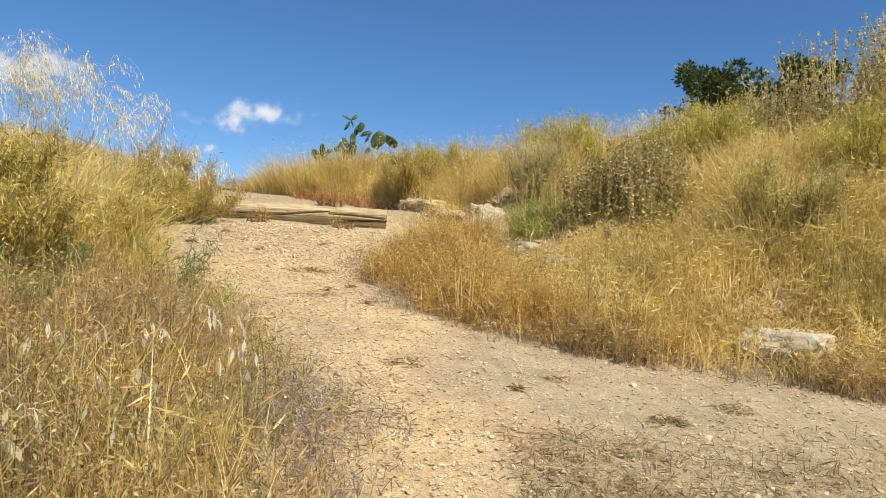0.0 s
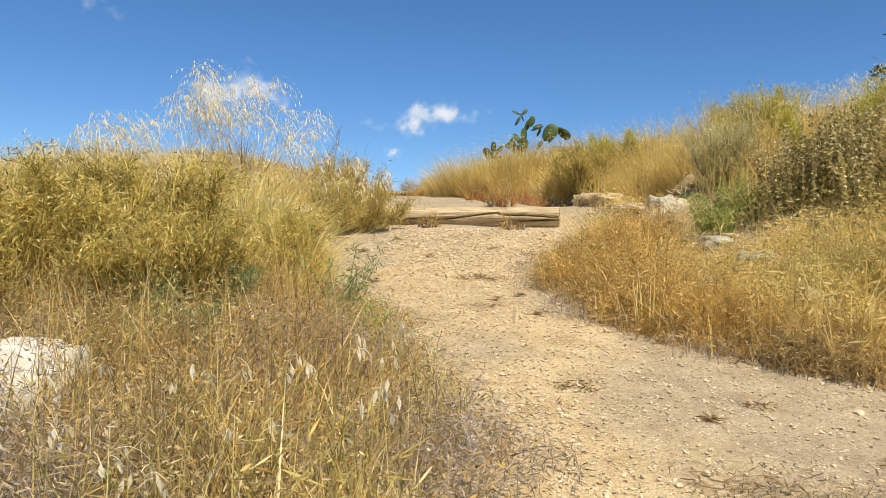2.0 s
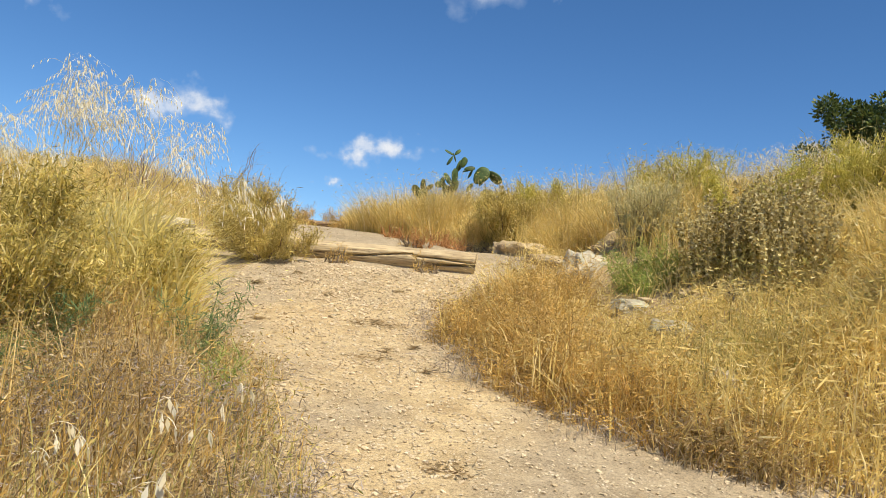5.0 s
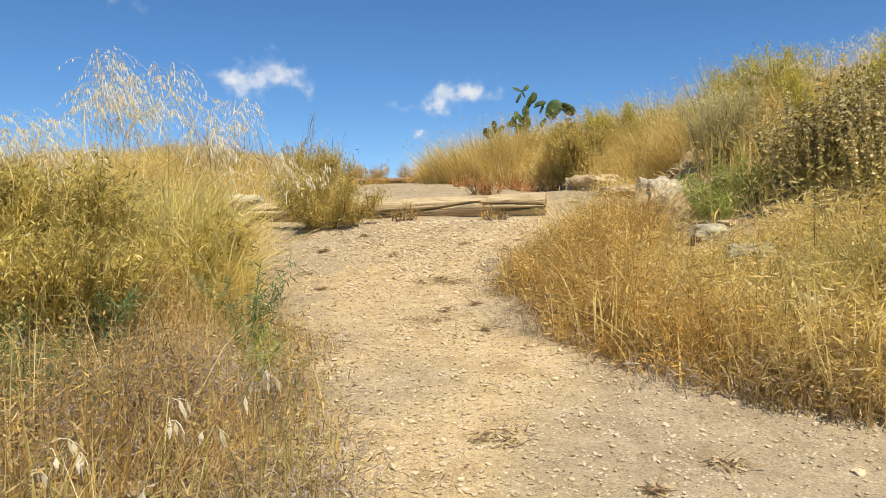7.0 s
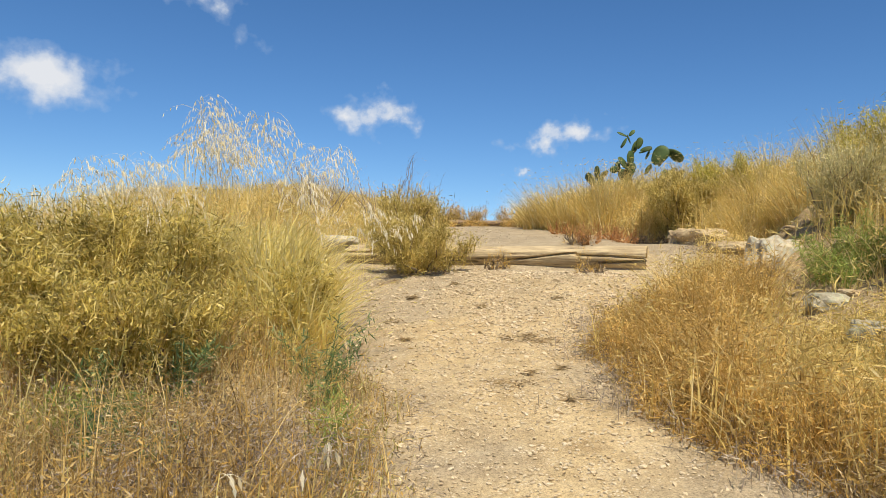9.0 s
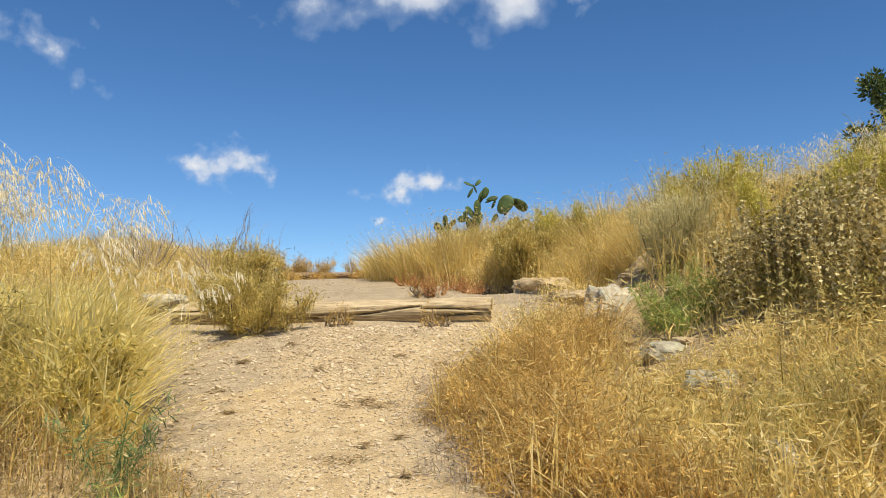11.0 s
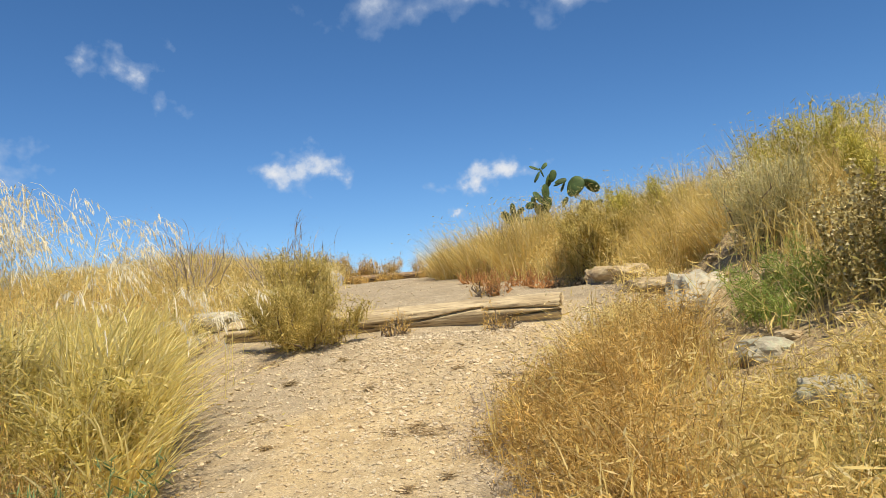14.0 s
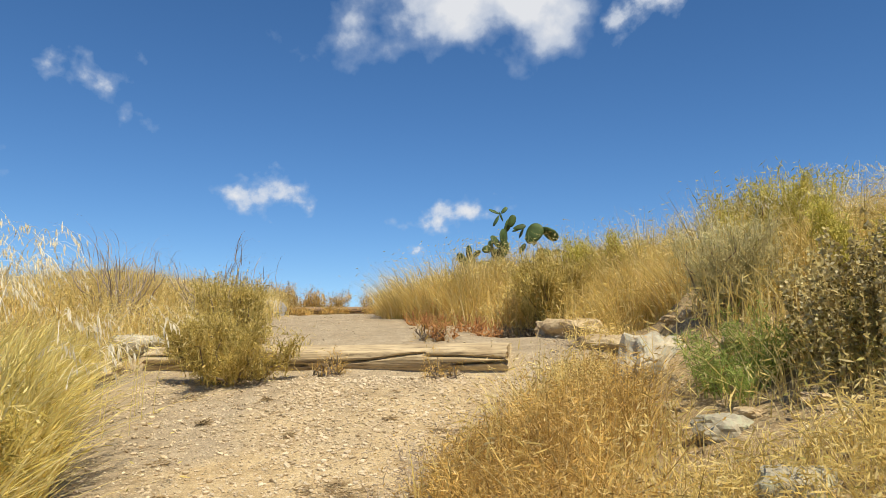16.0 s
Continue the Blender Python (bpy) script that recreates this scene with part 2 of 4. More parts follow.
THORN = plant_mat("thorny_leaf", [(0.36, 0.33, 0.10), (0.58, 0.51, 0.18), (0.70, 0.61, 0.28)], through=0.5)
FENNEL_LIGHT = plant_mat("fennel_light", [(0.20, 0.28, 0.06), (0.34, 0.42, 0.10), (0.50, 0.52, 0.17)], patch=((0.7, 0.7, 0.7), (1.1, 1.1, 1.1)))
GREEN_GOLD = plant_mat("green_gold_weed", [(0.26, 0.26, 0.07), (0.52, 0.45, 0.14), (0.68, 0.56, 0.21), (0.82, 0.72, 0.40)], patch=((0.5, 0.5, 0.46), (1.14, 1.14, 1.14)), patch_scale=5.0)
THISTLE = plant_mat("grey_thistle", [(0.26, 0.22, 0.21), (0.44, 0.38, 0.35), (0.60, 0.54, 0.50)], through=0.3)
RED_WEED = plant_mat("red_brown_weed", [(0.40, 0.15, 0.06), (0.60, 0.30, 0.12), (0.66, 0.42, 0.18)])
DEAD = plant_mat("dead_twigs", [(0.30, 0.22, 0.12), (0.46, 0.35, 0.20), (0.60, 0.48, 0.30)], through=0.3)
# near-black twig colour that stands in for the shade of the hollow
HOLLOW_SHADE = plant_mat("hollow_shade_twigs", [(0.03, 0.022, 0.016), (0.06, 0.045, 0.03), (0.10, 0.075, 0.05)], through=0.0)
DARK_TIMBER = wood_mat("dark_timber", (0.34, 0.24, 0.15), (0.12, 0.08, 0.05))
GREY_TWIG = plant_mat("grey_twigs", [(0.24, 0.19, 0.15), (0.40, 0.33, 0.26), (0.50, 0.43, 0.34)], through=0.2)
LEAF = plant_mat("tree_leaf", [(0.045, 0.075, 0.02), (0.08, 0.115, 0.03), (0.13, 0.16, 0.045)], through=0.25, rough=0.45)
PAD = plant_mat("cactus_skin", [(0.025, 0.045, 0.016), (0.06, 0.095, 0.03), (0.12, 0.17, 0.07)], through=0.0, rough=0.5, patch_scale=9)


# ---- mesh helpers ----
def mesh_of(name, verts, faces, mat, smooth=False):
    """A mesh from arrays: verts (n, 3) and a list of index arrays, all rows of one array of equal length."""
    me = bpy.data.meshes.new(name)
    verts = np.asarray(verts, np.float32)
    faces = [np.asarray(f, np.int32) for f in faces if len(f)]
    loops = np.concatenate([f.ravel() for f in faces])
    sizes = np.concatenate([np.full(len(f), f.shape[1], np.int32) for f in faces])
    me.vertices.add(len(verts))
    me.vertices.foreach_set("co", verts.ravel())
    me.loops.add(len(loops))
    me.loops.foreach_set("vertex_index", loops)
    me.polygons.add(len(sizes))
    me.polygons.foreach_set("loop_start", np.concatenate([[0], np.cumsum(sizes)[:-1]]).astype(np.int32))
    me.polygons.foreach_set("use_smooth", np.full(len(sizes), smooth))
    me.update(calc_edges=True)
    me.materials.append(mat)
    return me


def under(ob, parent):
    ob.parent = parent
    return ob


def ribbons(roots, height, width, azimuth, lean, segs=3, power=1.8, droop=0.0, tip=0.0, rng=None):
    """Curved tapering blades. Returns verts and quads; lean is the sideways reach over the height."""
    n = len(roots)
    rng = rng or np.random.default_rng(1)
    s = np.linspace(0, 1, segs + 1)[None, :, None]
    d = np.stack([np.cos(azimuth), np.sin(azimuth), np.zeros(n)], 1)[:, None, :]
    up = np.array([0, 0, 1.0])[None, None, :]
    h, ln = height[:, None, None], lean[:, None, None]
    line = roots[:, None, :] + up * h * (s - (0.12 * ln + droop) * s ** 3) + d * h * ln * s ** power
    face = azimuth + rng.uniform(0.6, 2.5, n)
    side = np.stack([np.cos(face), np.sin(face), np.zeros(n)], 1)[:, None, :]
    w = width[:, None, None] * (1 - (1 - tip) * s ** 1.5) * 0.5
    v = np.stack([line - side * w, line + side * w], 2).reshape(-1, 3)
    base = (np.arange(n) * (segs + 1) * 2)[:, None] + (np.arange(segs) * 2)[None, :]
    base = base.ravel()
    q = np.stack([base, base + 1, base + 3, base + 2], 1)
    return v, q, line


def join(chunks):
    vs, qs, k = [], [], 0
    for v, q in chunks:
        vs.append(v)
        qs.append(q + k)
        k += len(v)
    return np.concatenate(vs), np.concatenate(qs)


def flakes(points, length, width, direction, rng):
    """Small pointed husks or leaves, diamond shaped and folded along the middle: two quads... one kite each."""
    n = len(points)
    d = direction / np.linalg.norm(direction, axis=1, keepdims=True)
    r = rng.normal(size=(n, 3))
    side = np.cross(d, r)
    side /= np.linalg.norm(side, axis=1, keepdims=True)
    L, W = np.broadcast_to(length, n)[:, None], np.broadcast_to(width, n)[:, None]
    a, b = points, points + d * L
    mid = points + d * L * 0.42
    v = np.stack([a, mid + side * W * 0.5, b, mid - side * W * 0.5], 1).reshape(-1, 3)
    i = np.arange(n) * 4
    return v, np.stack([i, i + 1, i + 2, i + 3], 1)


def tubes(lines, radii, sides=5):
    """Tapered round limbs along lines of points."""
    chunks = []
    for pts, rad in zip(lines, radii):
        pts = np.asarray(pts, float)
        t = np.gradient(pts, axis=0)
        t /= np.linalg.norm(t, axis=1, keepdims=True) + 1e-9
        ref = np.array([0.3, 0.9, 0.2])
        u = np.cross(t, ref)
        u /= np.linalg.norm(u, axis=1, keepdims=True) + 1e-9
        w = np.cross(t, u)
        a = np.linspace(0, 2 * np.pi, sides, endpoint=False)
        ring = pts[:, None, :] + np.asarray(rad)[:, None, None] * (u[:, None, :] * np.cos(a)[None, :, None] + w[:, None, :] * np.sin(a)[None, :, None])
        k = len(pts)
        i, j = np.meshgrid(np.arange(k - 1), np.arange(sides), indexing="ij")
        q = np.stack([i * sides + j, i * sides + (j + 1) % sides, (i + 1) * sides + (j + 1) % sides, (i + 1) * sides + j], -1).reshape(-1, 4)
        chunks.append((ring.reshape(-1, 3), q))
    return join(chunks)


# ---- the lie of the land ----
PROFILE_Y = [-2500, -60, -10, 0.2, 2, 3.0, 3.68, 4.36, 4.97, 6.03, 6.93, 7.6, 8.02, 8.16, 8.9, 11, 13.3, 15, 40, 200, 2500]
PROFILE_Z = [-30, -7, -1.6, 0.2, 0.68, 0.80, 0.90, 1.03, 1.13, 1.31, 1.56, 1.74, 1.785, 1.965, 2.11, 2.33, 2.56, 2.56, 0.5, -14, -60]
LEFT_Y = [-60, -12, -4, 0, 2.3, 2.8, 3.4, 3.9, 4.5, 5.2, 6.3, 7.2, 8.0, 8.8, 10, 11.5, 13.5, 16]
LEFT_X = [6.0, 1.2, 0.0, -0.05, 0.0, -0.05, -0.18, -0.36, -0.60, -1.25, -2.05, -2.35, -2.65, -2.3, -2.15, -2.5, -3.0, -3.4]
RIGHT_Y = [-60, -12, -4, -1.5, 0, 2.2, 2.8, 3.4, 3.7, 3.9, 4.1, 4.5, 5.1, 5.9, 6.4, 6.9, 7.5, 8.2, 8.9, 9.6, 10.5, 12, 13.5, 16]
RIGHT_X = [8.2, 3.2, 2.2, 3.0, 4.6, 4.2, 3.4, 2.6, 2.0, 1.45, 0.95, 0.55, 0.28, 0.20, 0.24, 0.45, 0.75, 0.92, 0.88, 0.2, -0.75, -1.1, -1.5, -1.9]
_w = np.random.default_rng(5)
WAVES = [(_w.uniform(0, 6.28), _w.uniform(0, 6.28), k, a) for k, a in ((0.9, 0.05), (1.7, 0.03), (2.9, 0.018), (5.1, 0.010), (8.3, 0.006), (13.0, 0.004), (23.0, 0.0025))]


def smooth(a, b, x):
    t = np.clip((x - a) / (b - a), 0, 1)
    return t * t * (3 - 2 * t)


def off_path(x, y):
    """Signed distances past the path's edges: positive on the bank."""
    x = x + 0.05 * np.sin(3.3 * y + 0.8) + 0.04 * np.sin(8.1 * y + 1.7 * x) + 0.025 * np.sin(17 * y + 5 * x)
    return np.interp(y, LEFT_Y, LEFT_X) - x, x - np.interp(y, RIGHT_Y, RIGHT_X)


def land(x, y):
    x, y = np.asarray(x, float), np.asarray(y, float)
    z = np.interp(y - 0.104 * (0.45 - np.clip(x, -3.0, 1.0)) * (1 - smooth(9, 11, y)) * smooth(4, 7, y), PROFILE_Y, PROFILE_Z)
    dl, dr = off_path(x, y)
    dr, dl = np.maximum(dr, 0), np.maximum(dl, 0)
    toe = np.interp(y, [6.5, 8.5], [0.95, 0.40])
    hill = z + 0.10 * np.minimum(dr, toe) + 0.40 * np.clip(dr - toe, 0, 14)
    brow = np.maximum(2.40 + 0.13 * np.clip(x, -1, 25) - 0.05 * np.clip(x - 25, 0, 900), z)
    k = np.clip(0.5 + 0.5 * (brow - hill) / 0.35, 0, 1)
    z = np.where(dr > 0, np.minimum(hill * k + brow * (1 - k) - 0.35 * k * (1 - k), hill), z)
    z = z + np.interp(y, [2.5, 5.0], [0.05, 0.13]) * np.minimum(dl, 2.0) - 0.12 * np.clip(dl - 3.5, 0, 30) - 0.04 * np.clip(dl - 33, 0, 500)
    ledge = smooth(6.75, 7.1, y) * (1 - smooth(8.2, 8.7, y))
    z = z + 0.24 * ledge * smooth(0.62, 0.92, dr) * (1 - smooth(1.4, 2.2, dr))
    z = z - 0.30 * np.exp(-((x - 0.52) / 0.22) ** 2 - ((y - 9.25) / 0.22) ** 2)
    near = np.exp(-np.maximum(np.hypot(x, y - 6) - 14, 0) / 20)
    for az, ph, k, amp in WAVES:
        z = z + near * amp * np.sin(k * (x * math.cos(az) + y * math.sin(az)) + ph) * (0.35 + 0.65 * smooth(0, 1.0, np.maximum(dl, dr)))
    return z


def spread(lo, hi, step, far):
    core = list(np.arange(lo, hi, step))
    out, d = [], step
    v = hi
    while v < far:
        out.append(v)
        d *= 1.22
        v += d
    inn, d, v = [], step, lo
    while v > -far:
        d *= 1.22
        v -= d
        inn.append(v)
    return np.array(inn[::-1] + core + out)


gx, gy = spread(-5.0, 6.0, 0.05, 2400), spread(-1.5, 15.0, 0.05, 2400)
X, Y = np.meshgrid(gx, gy)
Z = land(X, Y)
nx = len(gx)
ii, jj = np.meshgrid(np.arange(nx - 1), np.arange(len(gy) - 1))
k0 = (jj * nx + ii).ravel()
ground = new("ground", mesh_of("ground", np.stack([X.ravel(), Y.ravel(), Z.ravel()], 1), [np.stack([k0, k0 + 1, k0 + nx + 1, k0 + nx], 1)], EARTH, True))
edge = np.maximum(*off_path(X, Y))
lit = ground.data.attributes.new("litter", "FLOAT", "POINT")
lit.data.foreach_set("value", (0.85 * smooth(0.0, 0.35, edge + 0.12 * np.sin(9 * X + 4 * Y) * np.sin(7 * Y))).ravel().astype(np.float32))
tagged(ground, "sandy, gravelly hillside earth with a worn footpath climbing over it", "ground", kind="structure")


def grass_thing(name, chunks, mat, label, category):
    v, q = join(chunks)
    ob = new(name, mesh_of(name, v, [q], mat))
    return tagged(ob, label, category, kind="stuff")


def scatter(rng, n, x0, x1, y0, y1, keep):
    x, y = rng.uniform(x0, x1, n), rng.uniform(y0, y1, n)
    k = rng.uniform(0, 1, n) < keep(x, y)
    x, y = x[k], y[k]
    return np.stack([x, y, land(x, y) - 0.01], 1)


def clump(rng, x, y, scale=1.6, cut=0.45):
    """Uneven cover between 0 and 1."""
    v = 0.5 + 0.28 * np.sin(scale * 2.1 * x + 1.3 * np.sin(scale * y)) + 0.28 * np.sin(scale * 1.7 * y + 1.9 * np.sin(scale * 1.3 * x + 2))
    return smooth(cut - 0.3, cut + 0.3, v)


def blades(rng, roots, h, w, lean, wind=None, segs=3, spreadw=0.4, **kw):
    n = len(roots)
    az = rng.uniform(0, 6.28, n) if wind is None else rng.normal(wind, 0.9, n)
    hh = h * np.minimum(rng.lognormal(0, 0.28, n), 1.5)
    v, q, line = ribbons(roots, hh, w * rng.uniform(0.6, 1.4, n), az, np.abs(rng.normal(lean, spreadw, n)), segs, rng=rng, **kw)
    return v, q, line


def tangle(rng, roots, top, per, length, width, flat=0.6):
    """Short broken stems and curled blades, lying every way through the cover."""
    i = rng.integers(0, len(roots), int(len(roots) * per))
    hh = np.broadcast_to(top, len(roots))[i]
    p = roots[i] + rng.normal(0, 0.03, (len(i), 3)) * [1, 1, 0] + np.stack([0 * hh, 0 * hh, hh * rng.beta(1.5, 1.3, len(i)) + 0.015], 1)
    d = rng.normal(0, 1, (len(i), 3)) * [1, 1, flat]
    return flakes(p, length * rng.lognormal(0, 0.35, len(i)), width, d, rng)


def piece(name, chunks, mat, parent, kind=""):
    """One part from several chunks of blades or leaves."""
    v, q = join(chunks)
    ob = under(new(name, mesh_of(name, v, [q], mat)), parent)
    if kind:
        ob["kind"] = kind
    return ob


def along(line, f):
    """Points at the fractions f (n,) along lines (n, k, 3)."""
    n, k = line.shape[:2]
    g = np.clip(f, 0, 0.9999) * (k - 1)
    i = g.astype(int)
    fr = (g - i)[:, None]
    return line[np.arange(n), i] * (1 - fr) + line[np.arange(n), i + 1] * fr


# ---- clouds, far off ----
def cloud(az, el, wide, high, seed, density=0.25, tilt=0):
    d = 2200.0
    c = Vector((math.sin(radians(az)) * math.cos(radians(el)), math.cos(radians(az)) * math.cos(radians(el)), math.sin(radians(el)))) * d
    g = np.linspace(-1, 1, 9)
    a, b = np.meshgrid(g, g)
    v = np.stack([a.ravel(), b.ravel(), 0.06 * (a ** 2 + b ** 2).ravel()], 1)
    i, j = np.meshgrid(np.arange(8), np.arange(8))
    k = (j * 9 + i).ravel()
    ob = new("cloud", mesh_of("cloud", v, [np.stack([k, k + 1, k + 10, k + 9], 1)], cloud_mat("cloud_vapour", seed, density, wide / high), True))
    half = d * math.tan(radians(1)) * 0.5
    ob.matrix_world = look(c, (0, 1, 1.6)) @ pose(0, 0, 0, 0, 180, tilt) @ Matrix.Diagonal((wide * half, high * half, half, 1))
    return tagged(ob, "small white wind-torn cloud in a clear blue sky", "cloud", "clouds", "structure")


cloud(-7.2, 11.0, 14.0, 4.8, 3.1, 0.36, -14)
cloud(-21.3, 12.6, 14.0, 5.6, 8.4, 0.36, -10)
cloud(-45.5, 13.0, 21.0, 8.0, 12.3, 0.42)
cloud(-5.5, 26.6, 38.0, 14.0, 21.9, 0.48)
cloud(9.2, 26.2, 15.0, 7.0, 30.2, 0.30, -22)
cloud(-34.0, 19.4, 17.0, 7.5, 41.5, 0.10, 12)
cloud(-10.0, 8.2, 4.0, 2.4, 55.1, 0.10)


# ---- timbers ----
def sleeper(name, a, b, height, depth, seed, label, mat):
    """A weathered squared beam from a to b (top front edge), with checks, a split end and worn arrises."""
    rng = np.random.default_rng(seed)
    a, b = Vector(a), Vector(b)
    length = (b - a).length
    bm = bmesh.new()
    nxs, ny, nz = 170, 9, 22
    ring = []
    for j in range(ny):
        ring.append((j / (ny - 1), 1.0))
    for j in range(1, nz):
        ring.append((1.0, 1 - j / (nz - 1)))
    for j in range(1, ny):
        ring.append((1 - j / (ny - 1), 0.0))
    for j in range(1, nz - 1):
        ring.append((0.0, j / (nz - 1)))
    rows = []
    for i in range(nxs + 1):
        u = i / nxs
        row = []
        for (p, q) in ring:
            x = u * length
            y, z = (p - 0.0) * depth, (q - 1) * height
            cy, cz = p - 0.5, q - 0.5
            # weathered upper front edge slopes back, lower front is undercut
            brow = 0.66 + 0.12 * noise.noise(Vector((x * 0.9, seed, 0.3)))
            y += (1 - p) * (0.46 * depth * max(0.0, (q - brow) / (1 - brow)) ** 1.3 + 0.055 * max(0.0, 1 - q / 0.45))
            # worn arrises
            corner = max(0, abs(cy) + abs(cz) - 0.78)
            y -= np.sign(cy) * corner * 0.10 * depth
            z -= np.sign(cz) * corner * 0.16 * height
            n1 = noise.noise(Vector((x * 1.3 + seed, p * 1.4, q * 1.6)))
            n2 = noise.noise(Vector((x * 3.0 + seed, p * 22, q * 26)))
            y += 0.010 * n1 * (1 if p < 0.5 else -1) + (0.003 * n2 if p < 0.02 else 0)
            z += 0.010 * n1 + (0.003 * n2 if q > 0.98 else 0)
            if p < 0.02:
                # long drying cracks in the front face
                for c0, slope, x0, x1, deep in ((0.18, 0.50, 0.50, 0.80, 0.045), (0.30, 0.05, 0.86, 1.0, 0.08), (0.62, -0.14, 0.78, 1.0, 0.045), (0.50, -0.25, 0.22, 0.48, 0.04), (0.62, 0.04, 0.0, 0.14, 0.05), (0.30, 0.0, 0.0, 0.10, 0.04), (0.15, 0.08, 0.10, 0.5, 0.012)):
                    if x0 < u < x1:
                        line = c0 + slope * (u - x0) / (x1 - x0) + 0.05 * noise.noise(Vector((x * 4, c0 * 9, seed)))
                        y += deep * math.exp(-((q - line) / 0.034) ** 2) * min(1, (u - x0) / 0.03 + 0.2, (x1 - u) / 0.02 + 0.4)
            if u > 0.97 or u < 0.02:
                x += 0.03 * noise.noise(Vector((q * 9 + seed, p * 6, 4))) * (1 if u > 0.5 else -1)
            row.append(bm.verts.new((x, y, z)))
        rows.append(row)
    m = len(ring)
    for i in range(nxs):
        for j in range(m):
            bm.faces.new((rows[i][j], rows[i + 1][j], rows[i + 1][(j + 1) % m], rows[i][(j + 1) % m]))
    for row in (rows[0][::-1], rows[-1]):
        c = bm.verts.new(sum((v.co for v in row), Vector()) / m)
        for j in range(m):
            bm.faces.new((row[j], row[(j + 1) % m], c))
    bmesh.ops.recalc_face_normals(bm, faces=bm.faces)
    me = bpy.data.meshes.new(name)
    bm.to_mesh(me)
    bm.free()
    me.materials.append(mat)
    ob = new(name, me)
    d = (b - a).normalized()
    side = Vector((0, 0, 1)).cross(d).normalized()
    up = d.cross(side)
    ob.matrix_world = Matrix.Translation(a) @ Matrix((d, side, up)).transposed().to_4x4()
    return tagged(ob, label, "timber")


sleeper("timber_beam", (-2.53, 8.30, 1.995), (0.45, 7.99, 2.01), 0.205, 0.24, 3, "weathered squared timber beam, cracked, laid across the path as a step", TIMBER)
sleeper("timber_beam", (-3.35, 13.45, 2.68), (-1.25, 13.2, 2.66), 0.14, 0.2, 8, "dark weathered timber beam across the path at the crest", DARK_TIMBER)


# ---- rocks ----
def rock(x, y, size, seed, mat, label, sink=0.3, turn=0, name="rock", flat=0.0, tilt=0, category="rock"):
    rng = random.Random(seed)
    bm = bmesh.new()
    bmesh.ops.create_icosphere(bm, subdivisions=4, radius=1.0)
    planes = []
    for _ in range(11):
        n = Vector((rng.gauss(0, 1), rng.gauss(0, 1), rng.gauss(0, 0.8))).normalized()
        planes.append((n, rng.uniform(0.66, 0.95)))
    planes.append((Vector((0.05, -0.05, 1)).normalized(), 0.62 - flat))
    for v in bm.verts:
        p = v.co.copy()
        for n, d in planes:
            k = p.dot(n) - d
            if k > 0:
                p -= n * k * 0.93
        p += p.normalized() * ((0.12 if mat == WHITE_ROCK or flat > 0 else 0.24) * noise.noise(p * 1.9 + Vector((seed, 0, 0))) + 0.07 * noise.noise(p * 7 + Vector((0, seed, 0))))
        v.co = Vector((p.x * size[0], p.y * size[1], p.z * size[2]))
    me = bpy.data.meshes.new(name)
    bm.to_mesh(me)
    bm.free()
    for f in me.polygons:
        f.use_smooth = mat == WHITE_ROCK
    me.materials.append(mat)
    ob = new(name, me)
    z = float(land(x, y))
    ob.matrix_world = pose(x, y, z + size[2] * (0.62 - sink), tilt, 0, turn)
    return tagged(ob, label, category)


rock(2.37, 3.86, (0.29, 0.22, 0.15), 11, ROCK, "pale flat-topped limestone slab half buried in dry grass", 0.36, -6, flat=0.12)
rock(-1.64, 2.88, (0.21, 0.18, 0.20), 23, WHITE_ROCK, "rounded white limestone boulder among dry weeds", 0.25, 20)
rock(0.98, 8.75, (0.26, 0.18, 0.14), 31, WARM_ROCK, "weathered tan rock ledge beside the path", 0.3, -20)
rock(1.12, 8.2, (0.24, 0.10, 0.09), 34, WARM_ROCK, "low tan rock at the path's edge", 0.3, -35, tilt=12)
rock(0.80, 8.95, (0.16, 0.14, 0.11), 36, WARM_ROCK, "small tan rock in the mouth of a hollow", 0.25, 10)
rock(1.36, 7.10, (0.22, 0.15, 0.24), 41, ROCK, "pale angular limestone block beside the path", 0.3, 15, tilt=-14)
rock(1.22, 7.30, (0.13, 0.12, 0.17), 44, ROCK, "pale upright limestone piece", 0.2, 50)
rock(1.50, 6.08, (0.14, 0.11, 0.09), 47, GREY_ROCK, "grey lichened rock low in the grass", 0.42, -10)
rock(1.58, 5.36, (0.17, 0.12, 0.09), 52, GREY_ROCK, "grey lichened rock low in the grass", 0.44, 25)
rock(1.30, 4.25, (0.15, 0.10, 0.07), 58, ROCK, "dark rock under the edge of the grass", 0.3, 10)
rock(1.62, 4.55, (0.12, 0.10, 0.10), 59, ROCK, "pale rock hidden in dry grass", 0.2, 30)
rock(-2.72, 8.50, (0.24, 0.16, 0.12), 61, ROCK, "flat grey stone at the end of the timber", 0.2, 5, flat=0.1)
rock(-2.78, 8.12, (0.20, 0.18, 0.12), 64, WARM_ROCK, "pale tan stone at the end of the timber", 0.3, -25)
rock(-2.62, 7.05, (0.16, 0.12, 0.09), 66, WARM_ROCK, "pale stone at the foot of the tall grass", 0.3, 35)
rock(-2.86, 12.1, (0.17, 0.14, 0.18), 71, WHITE_ROCK, "white stone beside the upper path", 0.15, 12)
rock(-0.05, 12.3, (0.14, 0.12, 0.22), 74, WHITE_ROCK, "white stone among golden grass", 0.1, 40)


